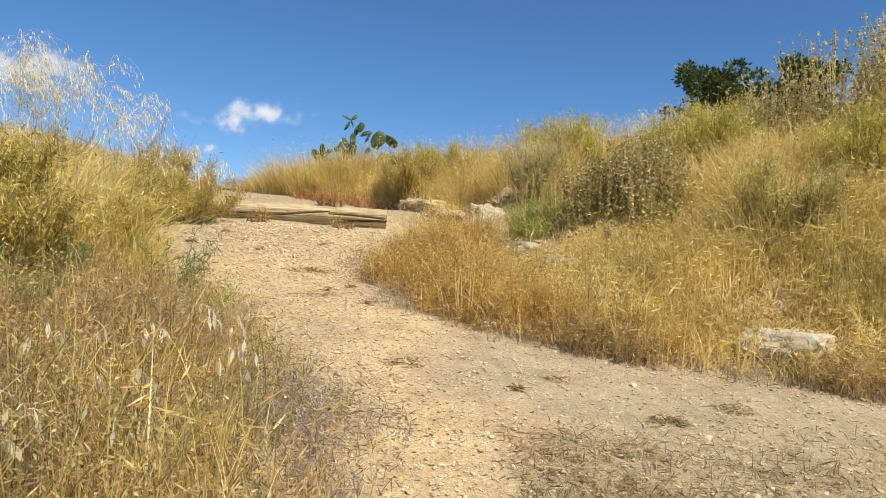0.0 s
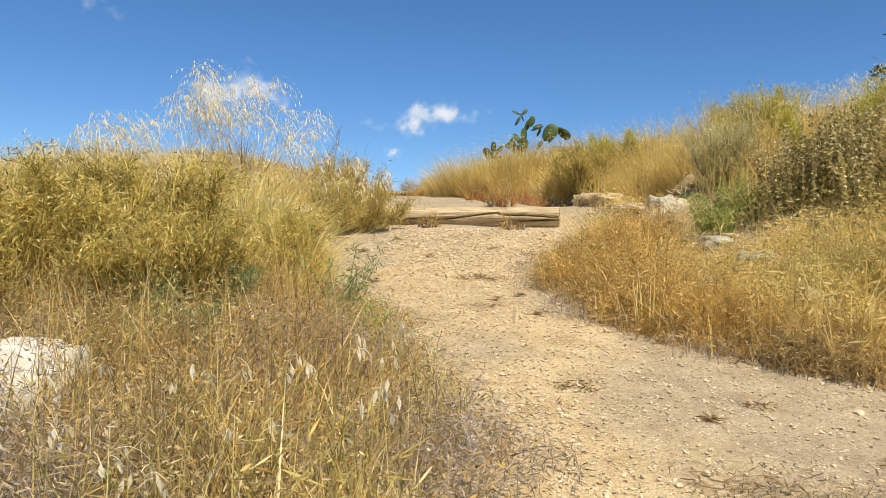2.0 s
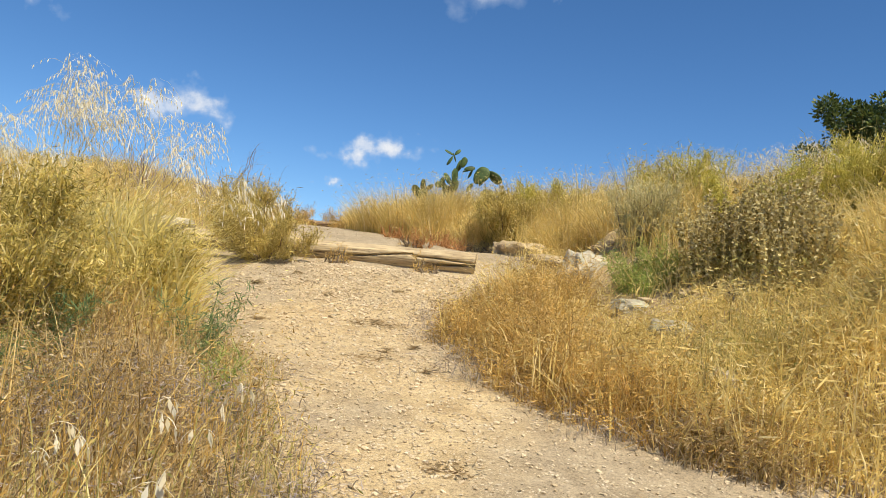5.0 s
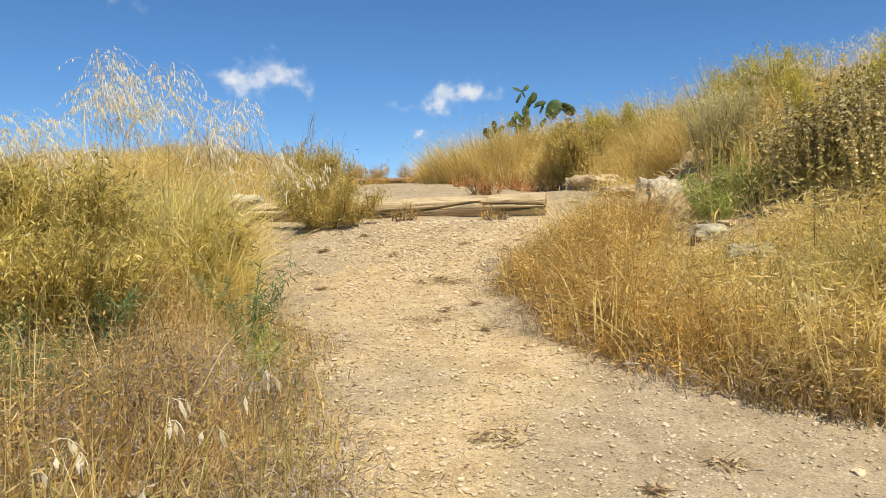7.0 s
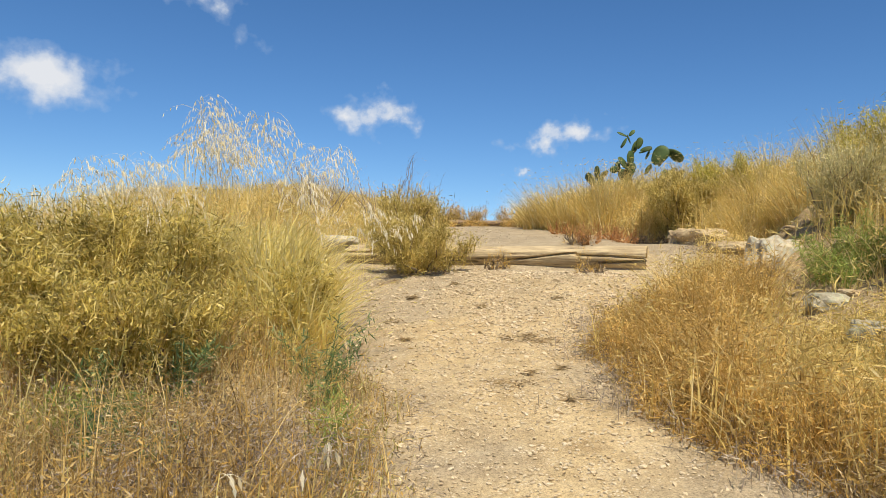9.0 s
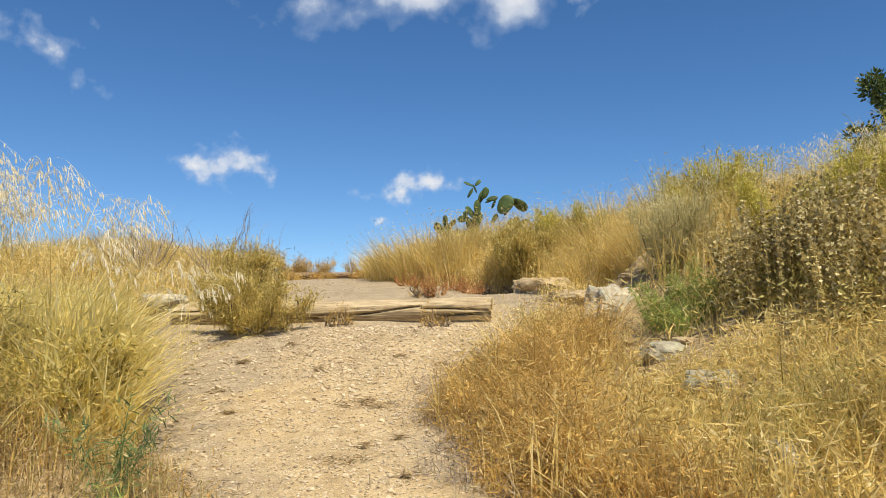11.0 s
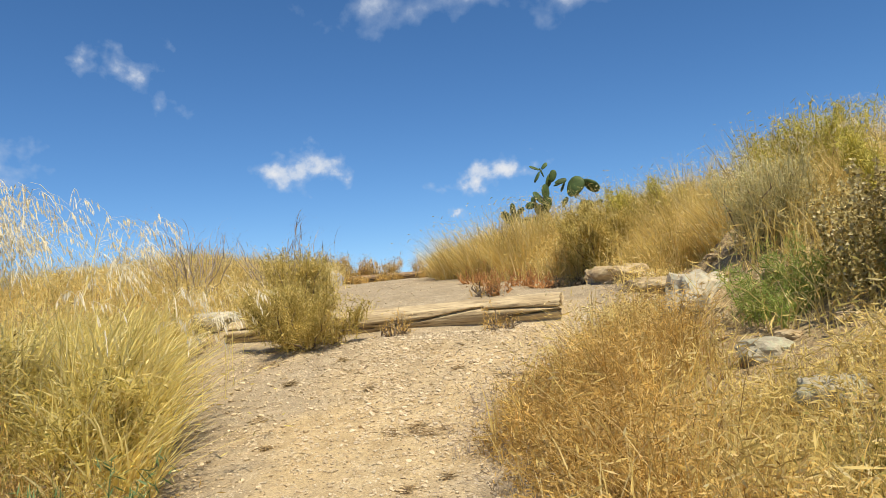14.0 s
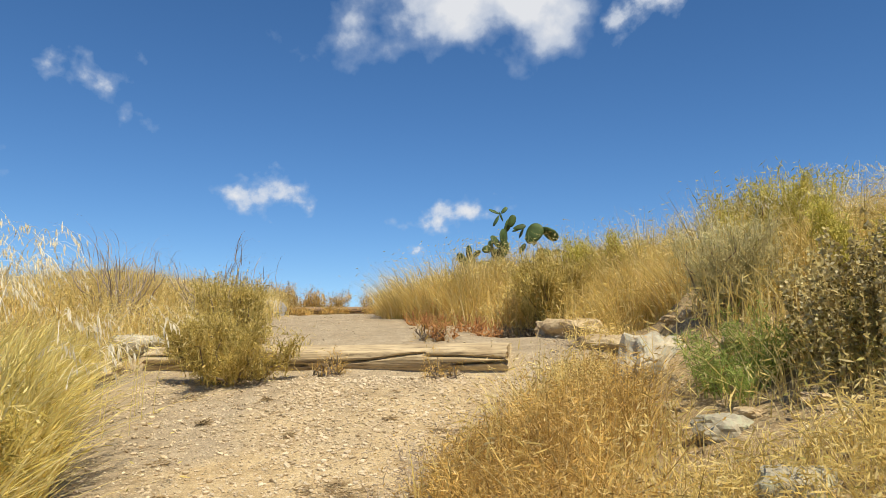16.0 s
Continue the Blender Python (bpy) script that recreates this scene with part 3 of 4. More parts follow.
# ---- gravel ----
def chip_verts(rng):
    bm = bmesh.new()
    bmesh.ops.create_icosphere(bm, subdivisions=1, radius=1.0)
    v = np.array([q.co[:] for q in bm.verts])
    f = np.array([[q.index for q in g.verts] for g in bm.faces])
    bm.free()
    v = v * rng.uniform(0.7, 1.25, (len(v), 1))
    return v * np.array([1.0, rng.uniform(0.65, 0.95), rng.uniform(0.38, 0.62)]), f


def on_path(x, y, soft=0.15):
    dl, dr = off_path(x, y)
    return 1 - smooth(-soft, soft, np.maximum(dl, dr))


rg = np.random.default_rng(71)
CHIPS = [chip_verts(rg) for _ in range(12)]


def gravel(name, n, x0, x1, y0, y1, lo, hi, keep, label):
    pts = scatter(rg, n, x0, x1, y0, y1, keep)
    vs, fs, k = [], [], 0
    size = lo + (hi - lo) * rg.power(0.28, len(pts))
    for p, s in zip(pts, size):
        v, f = CHIPS[rg.integers(12)]
        a = rg.uniform(0, 6.28)
        c, d = math.cos(a), math.sin(a)
        tl = rg.normal(0, 0.25)
        w = np.stack([v[:, 0] * c - v[:, 1] * d, v[:, 0] * d + v[:, 1] * c, v[:, 2] + tl * v[:, 0]], 1) * s + p + np.array([0, 0, 0.012 + 0.15 * s])
        vs.append(w)
        fs.append(f + k)
        k += len(v)
    ob = new(name, mesh_of(name, np.concatenate(vs), [np.concatenate(fs)], PEBBLE))
    return tagged(ob, label, "gravel", kind="stuff")


def stony(x, y):
    c = np.interp(y, [1.5, 3, 5, 7.5], [0.35, 0.05, -0.15, -0.5])
    band = np.exp(-((x - c) / np.interp(y, [2, 5, 8], [0.35, 0.5, 1.0])) ** 2)
    return on_path(x, y) * np.clip(0.24 + 0.8 * band * (0.5 + 0.5 * clump(rg, x, y, 2.3)), 0, 1)


gravel("gravel", 150000, -2.8, 3.6, 1.2, 8.0, 0.0025, 0.0125, stony, "loose pale limestone gravel strewn over the path")
gravel("gravel", 20000, -2.3, 0.9, 5.4, 8.0, 0.004, 0.022, lambda x, y: stony(x, y) * smooth(5.2, 7.4, y) * (0.35 + 0.65 * clump(rg, x, y, 3.7)), "pale limestone rubble below the timber step")
gravel("gravel", 2500, -3.2, 1.4, 8.3, 13.4, 0.005, 0.016, lambda x, y: on_path(x, y) * 0.5, "sparse pale gravel on the upper path")
PEBBLES = []
for k in range(8):
    v, f = chip_verts(rg)
    PEBBLES.append(mesh_of("pebble", v, [f], PEBBLE))
for x, y, z in scatter(rg, 1200, -2.3, 2.6, 1.6, 7.9, lambda x, y: stony(x, y) * 0.9)[:290]:
    ob = under(new("pebble", PEBBLES[rg.integers(8)]), ground)
    s = rg.uniform(0.009, 0.022)
    ob.matrix_basis = pose(x, y, z + 0.01 + 0.2 * s, rg.normal(0, 12), rg.normal(0, 12), rg.uniform(0, 360)) @ Matrix.Diagonal((s, s, s, 1))


# ---- grasses ----
rng = np.random.default_rng(17)


def right_bank(x, y):
    dl, dr = off_path(x, y)
    return smooth(-0.05, 0.15, dr)


def terrace(x, y):
    return np.exp(-((x - 1.5) / 0.32) ** 4 - ((y - 7.75) / 0.5) ** 4)


def strip(x, y):
    """Bare stony strip between the rusty grass and the foot of the hillside."""
    c = np.interp(y, [4.6, 5.4, 6.1, 7.0, 8.5], [1.75, 1.62, 1.52, 1.45, 1.5])
    return np.exp(-((x - c) / 0.20) ** 4) * smooth(4.7, 5.2, y) * (1 - smooth(8.3, 8.9, y))


def rusty_zone(x, y):
    dl, dr = off_path(x, y)
    return smooth(-0.06, 0.12, dr) * (1 - smooth(0.62, 1.0, dr * np.interp(y, [4.2, 5.0, 5.8], [1.9, 1.35, 0.95]) + 0.15 * np.sin(5.3 * y + 2 * x))) * (1 - 0.85 * strip(x, y)) * smooth(3.8, 4.2, y) * (1 - smooth(6.5, 7.3, y))


# rusty clump beside the path
r = scatter(rng, 32000, 0.0, 2.6, 3.7, 7.4, lambda x, y: rusty_zone(x, y) * (0.45 + 0.55 * clump(rng, x, y, 2.2)))
hmul = (0.22 + 0.88 * smooth(-0.05, 0.45, off_path(r[:, 0], r[:, 1])[1])) * (0.70 + 0.45 * clump(rng, r[:, 0], r[:, 1], 3.4))
v, q, line = blades(rng, r, 0.33 * hmul, 0.0048, 0.6, spreadw=0.45)
k = rng.random(len(r)) < 0.45
fv = flakes((line[k, -1]), rng.uniform(0.012, 0.03, k.sum()), 0.006, rng.normal(0, 1, (k.sum(), 3)) + [0, 0, 0.4], rng)
grass_thing("grass", [(v, q), fv, tangle(rng, r, 0.34 * hmul, 4.0, 0.04, 0.0055)], RUST, "dense rust-gold dry grass crowding the path's edge", "grass")

# straw grass over the right-hand hillside
r = scatter(rng, 110000, 0.2, 9.5, 2.9, 15.0, lambda x, y: right_bank(x, y) * (1 - 0.8 * rusty_zone(x, y)) * (0.45 + 0.55 * clump(rng, x, y, 1.2)) * (1 - 0.9 * terrace(x, y)) * (1 - 0.85 * strip(x, y)) * np.clip(1.25 - np.hypot(x, y - 2) / 16, 0.2, 1))
hs = 0.16 + 0.30 * clump(rng, r[:, 0] + 3, r[:, 1], 1.1)
hs = hs * np.interp(r[:, 1], [3, 6, 7.5, 9], [0.8, 0.8, 0.8, 0.9])
v, q, line = blades(rng, r, hs, 0.008, 0.5, spreadw=0.45)
k = rng.random(len(r)) < 0.35
fv = flakes(line[k, -1], rng.uniform(0.015, 0.035, k.sum()), 0.007, rng.normal(0, 1, (k.sum(), 3)) + [0, 0, 0.3], rng)
grass_thing("grass", [(v, q), fv, tangle(rng, r, hs, 1.8, 0.06, 0.009)], STRAW, "straw-coloured dry grass over the hillside", "grass")

# thick low grass about the slab
r = scatter(rng, 16000, 1.2, 5.0, 3.3, 5.6, lambda x, y: right_bank(x, y) * (1 - rusty_zone(x, y)) * (0.5 + 0.5 * clump(rng, x, y, 2.4)))
v, q, line = blades(rng, r, 0.17, 0.006, 0.6, spreadw=0.5)
grass_thing("grass", [(v, q), tangle(rng, r, 0.18, 3.0, 0.05, 0.007)], STRAW, "low straw-gold grass round the slab", "grass")

# dusky weeds along the front of the bank and round the slab
r = scatter(rng, 30000, 1.1, 4.6, 2.9, 4.7, lambda x, y: smooth(-0.18, 0.05, off_path(x, y)[1]) * (1 - smooth(0.5, 1.3, off_path(x, y)[1])) * clump(rng, x + 2, y, 3.0, 0.5))
v, q, line = blades(rng, r, 0.15, 0.005, 0.8, spreadw=0.6)
grass_thing("dry_weeds", [(v, q), tangle(rng, r, 0.15, 3.0, 0.035, 0.006)], FADED, "dusky dry weeds round the slab", "weeds")
r = scatter(rng, 16000, 1.4, 5.0, 3.8, 5.0, lambda x, y: smooth(0.5, 1.1, off_path(x, y)[1]) * (1 - smooth(4.5, 5.0, y)) * clump(rng, x, y + 2, 2.2, 0.62))
v, q, line = blades(rng, r, 0.28, 0.005, 0.5, spreadw=0.4)
k = rng.random(len(r)) < 0.6
fv = flakes(line[k, -1], rng.uniform(0.015, 0.03, k.sum()), 0.009, rng.normal(0, 1, (k.sum(), 3)), rng)
grass_thing("grass", [(v, q), fv, tangle(rng, r, 0.26, 2.0, 0.035, 0.005)], GREEN_GOLD, "green-gold weeds among dry grass on the bank", "grass")

# golden mounds at the crest
def crest(x, y):
    dl, dr = off_path(x, y)
    return smooth(0.0, 0.25, dr) * smooth(9.0, 9.7, y) * (0.35 + 0.65 * clump(rng, x, y, 1.9))


r = scatter(rng, 40000, -2.2, 4.5, 9.0, 15.5, crest)
hs = 0.12 + 0.25 * clump(rng, r[:, 0], r[:, 1] + 1, 2.3)
v, q, line = blades(rng, r, hs, 0.010, 0.5, spreadw=0.4)
grass_thing("grass", [(v, q), tangle(rng, r, hs, 1.6, 0.07, 0.011)], STRAW, "golden tussocks of dry grass along the crest", "grass")

# faded weeds in the left foreground
def fore(x, y):
    dl, dr = off_path(x, y)
    return smooth(-0.12, 0.15, dl) * (1 - smooth(4.3, 5.6, y)) * (0.25 + 0.75 * smooth(-4.5, -2.8, x)) * (0.3 + 0.7 * smooth(-0.5, 1.3, y))


r = scatter(rng, 90000, -6.5, 0.6, -1.8, 5.6, lambda x, y: fore(x, y) * (0.3 + 0.7 * clump(rng, x, y, 2.6)))
hm = 0.35 + 0.75 * smooth(0.0, 0.7, off_path(r[:, 0], r[:, 1])[0])
v, q, line = blades(rng, r, 0.22 * hm, 0.004, 0.8, spreadw=0.7)
k = rng.random(len(r)) < 0.5
fv = flakes(line[k, -1], rng.uniform(0.008, 0.02, k.sum()), 0.007, rng.normal(0, 1, (k.sum(), 3)), rng)
grass_thing("dry_weeds", [(v, q), fv, tangle(rng, r, 0.25 * hm, 3.6, 0.028, 0.0042)], FADED, "faded brown-grey dry weeds beside the path", "weeds")
for count, shift, shade, words in ((24000, 1.0, RUST, "thin rust-gold grass stems among faded weeds"), (20000, 2.3, GREEN_GOLD, "thin green-gold weed stems among faded weeds")):
    r = scatter(rng, count, -6.0, 0.3, -1.0, 5.4, lambda x, y: fore(x, y) * clump(rng, x + shift, y + shift, 1.9, 0.5))
    v, q, line = blades(rng, r, 0.40 * (0.4 + 0.5 * smooth(0, 0.6, off_path(r[:, 0], r[:, 1])[0])), 0.0045, 0.5, spreadw=0.4)
    k = rng.random(len(r)) < 0.5
    fv = flakes(line[k, -1], rng.uniform(0.012, 0.028, k.sum()), 0.007, rng.normal(0, 1, (k.sum(), 3)) + [0, 0, 0.4], rng)
    grass_thing("grass", [(v, q), fv, tangle(rng, r, 0.30, 1.2, 0.035, 0.005)], shade, words, "grass")

# grey-lavender thistle stems low in the left foreground
r = scatter(rng, 13000, -2.4, 0.1, 1.6, 3.9, lambda x, y: fore(x, y) * clump(rng, x + 5, y + 1, 2.4, 0.6))
v, q, line = blades(rng, r, 0.15, 0.0035, 0.8, spreadw=0.6)
grass_thing("dry_weeds", [(v, q), tangle(rng, r, 0.20, 4.0, 0.022, 0.0045)], THISTLE, "grey-lavender dry thistle stems among faded weeds", "weeds")

# sparse tufts on the open trodden ground
r = scatter(rng, 75000, 0.5, 4.5, 0.2, 3.2, lambda x, y: (1 - smooth(2.2, 3.1, y)) * (0.22 + 0.5 * clump(rng, x + 0.3 * np.sin(2.1 * y), y + 0.25 * np.sin(3.3 * x), 1.9, 0.6) * clump(rng, y + 0.7, x + 0.4 * np.sin(2.7 * y), 4.7, 0.5)) * smooth(0.2, 1.4, y))
v, q, line = blades(rng, r, 0.06, 0.004, 1.2, spreadw=0.8)
grass_thing("dry_weeds", [(v, q), tangle(rng, r, 0.03, 1.5, 0.05, 0.005, 0.25)], DEAD, "flattened dry weeds on trodden ground", "weeds")

# straw behind and left of the timber, up to the skyline
def left_far(x, y):
    dl, dr = off_path(x, y)
    return smooth(-0.05, 0.35, dl) * smooth(5.6, 6.4, y) * (0.25 + 0.75 * clump(rng, x, y, 1.4))


r = scatter(rng, 60000, -8.0, -1.5, 5.4, 14.5, left_far)
v, q, line = blades(rng, r, 0.33, 0.009, 0.5, spreadw=0.4)
k = rng.random(len(r)) < 0.3
fv = flakes(line[k, -1], rng.uniform(0.015, 0.035, k.sum()), 0.007, rng.normal(0, 1, (k.sum(), 3)) + [0, 0, 0.3], rng)
grass_thing("grass", [(v, q), fv, tangle(rng, r, 0.32, 1.5, 0.07, 0.009)], STRAW, "straw-coloured grass up to the skyline", "grass")


def tussock(x, y, radius, height, n, mat, label, wind=0.0, lean=0.45, width=0.008, seed=1, litter=1.2):
    """A leaning clump of long blades, with ears on some of the culms."""
    g = np.random.default_rng(seed)
    z0 = float(land(x, y))
    root = new("grass_tussock")
    root.location = (x, y, z0)
    a, d = g.uniform(0, 6.28, n), radius * np.sqrt(g.uniform(0, 1, n))
    px, py = d * np.cos(a), d * np.sin(a)
    roots = np.stack([px, py, land(x + px, y + py) - z0 - 0.02], 1)
    if wind is None:
        wind, az, ln = 0.0, a + g.normal(0, 0.5, n), 0.15 + lean * d / radius * g.uniform(0.6, 1.6, n)
    else:
        az, ln = g.normal(wind, 1.3, n), np.abs(g.normal(lean, 0.45, n))
    v, q, line = ribbons(roots, height * np.minimum(g.lognormal(-0.05, 0.32, n), 1.35) * (1 - 0.35 * (d / radius) ** 2), width * g.uniform(0.6, 1.4, n), az, ln, 4, rng=g)
    piece("blade_tuft", [(v, q)] + ([tangle(g, roots, height * 0.8, litter, 0.09, 0.008)] if litter else []), mat, root, "stuff")
    k = g.random(n) < 0.22
    piece("ear_tuft", [flakes(line[k, -1], g.uniform(0.02, 0.06, k.sum()), 0.008, np.stack([np.cos(a[k]) * 0.4 + math.cos(wind), np.sin(a[k]) * 0.4 + math.sin(wind), g.uniform(-0.4, 0.9, k.sum())], 1), g)], PALE, root, "stuff")
    return tagged(root, label, "grass", "grass tussocks")


for k, (x, y, rad, h, n) in enumerate([(-2.15, 6.1, 0.35, 0.70, 700), (-1.85, 5.75, 0.30, 0.66, 650), (-2.45, 6.6, 0.35, 0.60, 800), (-2.9, 6.2, 0.4, 0.65, 800), (-2.6, 5.8, 0.4, 0.66, 800), (-3.2, 7.0, 0.45, 0.6, 700), (-1.65, 5.35, 0.24, 0.5, 500), (-1.38, 5.05, 0.20, 0.46, 420), (-2.9, 7.6, 0.35, 0.5, 500)]):
    tussock(x, y, rad, h, n, PALE, "tall pale straw grass leaning over the path's edge", 0.1, 0.65, 0.012, 100 + k)
    tussock(x + 0.03, y - 0.05, rad, h * 1.12, n // 6, PALE, "broad bleached blades standing over tall straw grass", 0.1, 0.55, 0.022, 160 + k, 0.0)
for k, (x, y, rad, h, n) in enumerate([(-0.75, 11.2, 0.42, 0.62, 1300), (-0.35, 10.8, 0.44, 0.72, 1400), (0.05, 10.5, 0.42, 0.70, 1200), (-0.1, 11.4, 0.45, 0.66, 1200), (0.5, 11.2, 0.45, 0.66, 1100), (1.2, 10.6, 0.5, 0.65, 1200), (1.7, 9.6, 0.5, 0.65, 1200), (2.1, 8.6, 0.5, 0.65, 1200), (1.45, 9.0, 0.35, 0.45, 800), (2.7, 7.8, 0.5, 0.6, 1200), (0.95, 10.1, 0.4, 0.55, 900), (1.9, 10.6, 0.5, 0.6, 1000), (2.9, 9.2, 0.6, 0.6, 1200), (3.6, 7.2, 0.6, 0.6, 1200), (-1.1, 11.9, 0.3, 0.4, 700), (3.3, 5.2, 0.5, 0.5, 1000), (2.8, 4.6, 0.4, 0.4, 800), (3.1, 4.35, 0.4, 0.32, 800), (3.5, 4.3, 0.45, 0.36, 900), (2.5, 4.6, 0.35, 0.32, 700), (4.0, 4.4, 0.5, 0.42, 900), (2.0, 4.6, 0.35, 0.30, 700), (2.9, 5.4, 0.45, 0.45, 900), (3.8, 3.9, 0.4, 0.3, 700)]):
    tussock(x, y, rad, h, n, STRAW, "rounded golden grass tussock on the slope", None, 0.6, 0.008, 130 + k)


def oats(x, y, n, rad, height, seed, label, heads=26, wind=0.2, size=0.036, lean=0.22, plume=0.24, fat=0.20):
    """Wild oats: thin stalks, each nodding into an open panicle of arched branches hung with pale husks."""
    g = np.random.default_rng(seed)
    z0 = float(land(x, y))
    root = new("wild_oat")
    root.location = (x, y, z0)
    a, d = g.uniform(0, 6.28, n), rad * np.sqrt(g.uniform(0, 1, n))
    px, py = d * np.cos(a), d * np.sin(a)
    roots = np.stack([px, py, land(x + px, y + py) - z0 - 0.02], 1)
    v, q, line = ribbons(roots, height * g.uniform(0.82, 1.0, n), np.full(n, 0.006), g.normal(wind, 0.7, n), np.abs(g.normal(lean, 0.12, n)), 6, power=2.4, tip=0.35, rng=g)
    v, q = v.reshape(n, 14, 3), q[:6]
    nb = max(2, heads // 5)
    per = -(-heads // nb)
    s = np.linspace(0, 1, 5)[None, :, None]
    for k in range(n):
        stalk = under(new("stalk", mesh_of("stalk", v[k], [q], PALE)), root)
        f = g.uniform(0.78, 1.0, nb)
        at = along(np.repeat(line[k:k + 1], nb, 0), f)
        az = g.normal(wind, 1.25, nb)
        out = np.stack([np.cos(az), np.sin(az), np.zeros(nb)], 1)[:, None, :]
        reach = (plume * g.uniform(0.4, 1.1, nb) * (1.55 - f))[:, None, None]
        rise = g.uniform(0.5, 1.1, nb)[:, None, None]
        arc = at[:, None, :] + out * reach * s + np.array([0, 0, 1.0]) * reach * (rise * s - 1.15 * s ** 2)
        side = np.stack([-np.sin(az), np.cos(az), np.full(nb, 0.4)], 1)[:, None, :] * 0.0011
        tv = np.stack([arc - side, arc + side], 2).reshape(-1, 3)
        ti = ((np.arange(nb) * 10)[:, None] + (np.arange(4) * 2)[None, :]).ravel()
        m = nb * per
        end = along(np.repeat(arc, per, 0), g.uniform(0.35, 1.0, m))
        hang = np.repeat(az, per)
        husk = flakes(end, g.uniform(0.7, 1.3, m) * size, size * fat, np.stack([0.22 * np.cos(hang), 0.22 * np.sin(hang), -1 + g.uniform(0, 0.25, m)], 1), g)
        piece("panicle", [(tv, np.stack([ti, ti + 1, ti + 3, ti + 2], 1)), husk], OAT, stalk, "stuff")
    return tagged(root, label, "wild oat", "wild oats")


oats(-2.22, 5.35, 10, 0.18, 1.54, 201, "tall stand of pale wild oats with drooping panicles", 170, size=0.032, lean=0.16, plume=0.40)
oats(-2.6, 4.95, 9, 0.26, 1.12, 202, "tall stand of pale wild oats with drooping panicles", 110, size=0.034, plume=0.36)
oats(-1.85, 5.45, 7, 0.16, 1.42, 203, "wild oats leaning out with airy silvery panicles", 120, size=0.032, lean=0.34, plume=0.36)
oats(-3.1, 4.8, 6, 0.3, 1.0, 204, "wild oats with airy silvery panicles", 90, size=0.032, plume=0.34)
oats(-1.35, 5.3, 5, 0.10, 1.08, 207, "few thin wild oats bowed over the path's edge", 40, lean=0.5)
# big pale husks low among the foreground weeds
for k, (x, y) in enumerate([(-0.95, 2.55), (-0.62, 2.15), (-0.85, 2.05), (-0.55, 2.9), (-0.35, 2.55), (-1.15, 2.3), (-0.5, 3.35), (-1.3, 2.6), (-0.75, 2.8), (-0.72, 1.9)]):
    oats(x, y, 3, 0.12, 0.36, 250 + k, "low wild oat with large pale husks among the weeds", 4, 0.3, 0.040, plume=0.12, fat=0.36)
oats(-2.0, 7.0, 9, 0.3, 0.85, 205, "thin wild oats beside the path", 18, size=0.022)
oats(-2.7, 7.6, 10, 0.4, 0.75, 206, "thin wild oats beside the path", 18, size=0.022)
for k, (x, y) in enumerate([(1.9, 9.6), (2.3, 8.8), (2.75, 8.4), (3.1, 8.0), (2.6, 7.5), (3.4, 7.4)]):
    oats(x, y, 12, 0.40, 0.80, 240 + k, "fine feathery grass heads on the brow of the slope", 30, 0.6, 0.02, 0.30, 0.20)
for k, (x, y) in enumerate([(4.3, 5.6), (3.7, 6.2), (4.6, 6.6), (3.2, 7.0), (3.4, 8.4), (5.2, 7.2), (4.2, 8.6)]):
    oats(x, y, 14, 0.45, 0.78, 220 + k, "feathery wild oats standing above the hillside", 18)


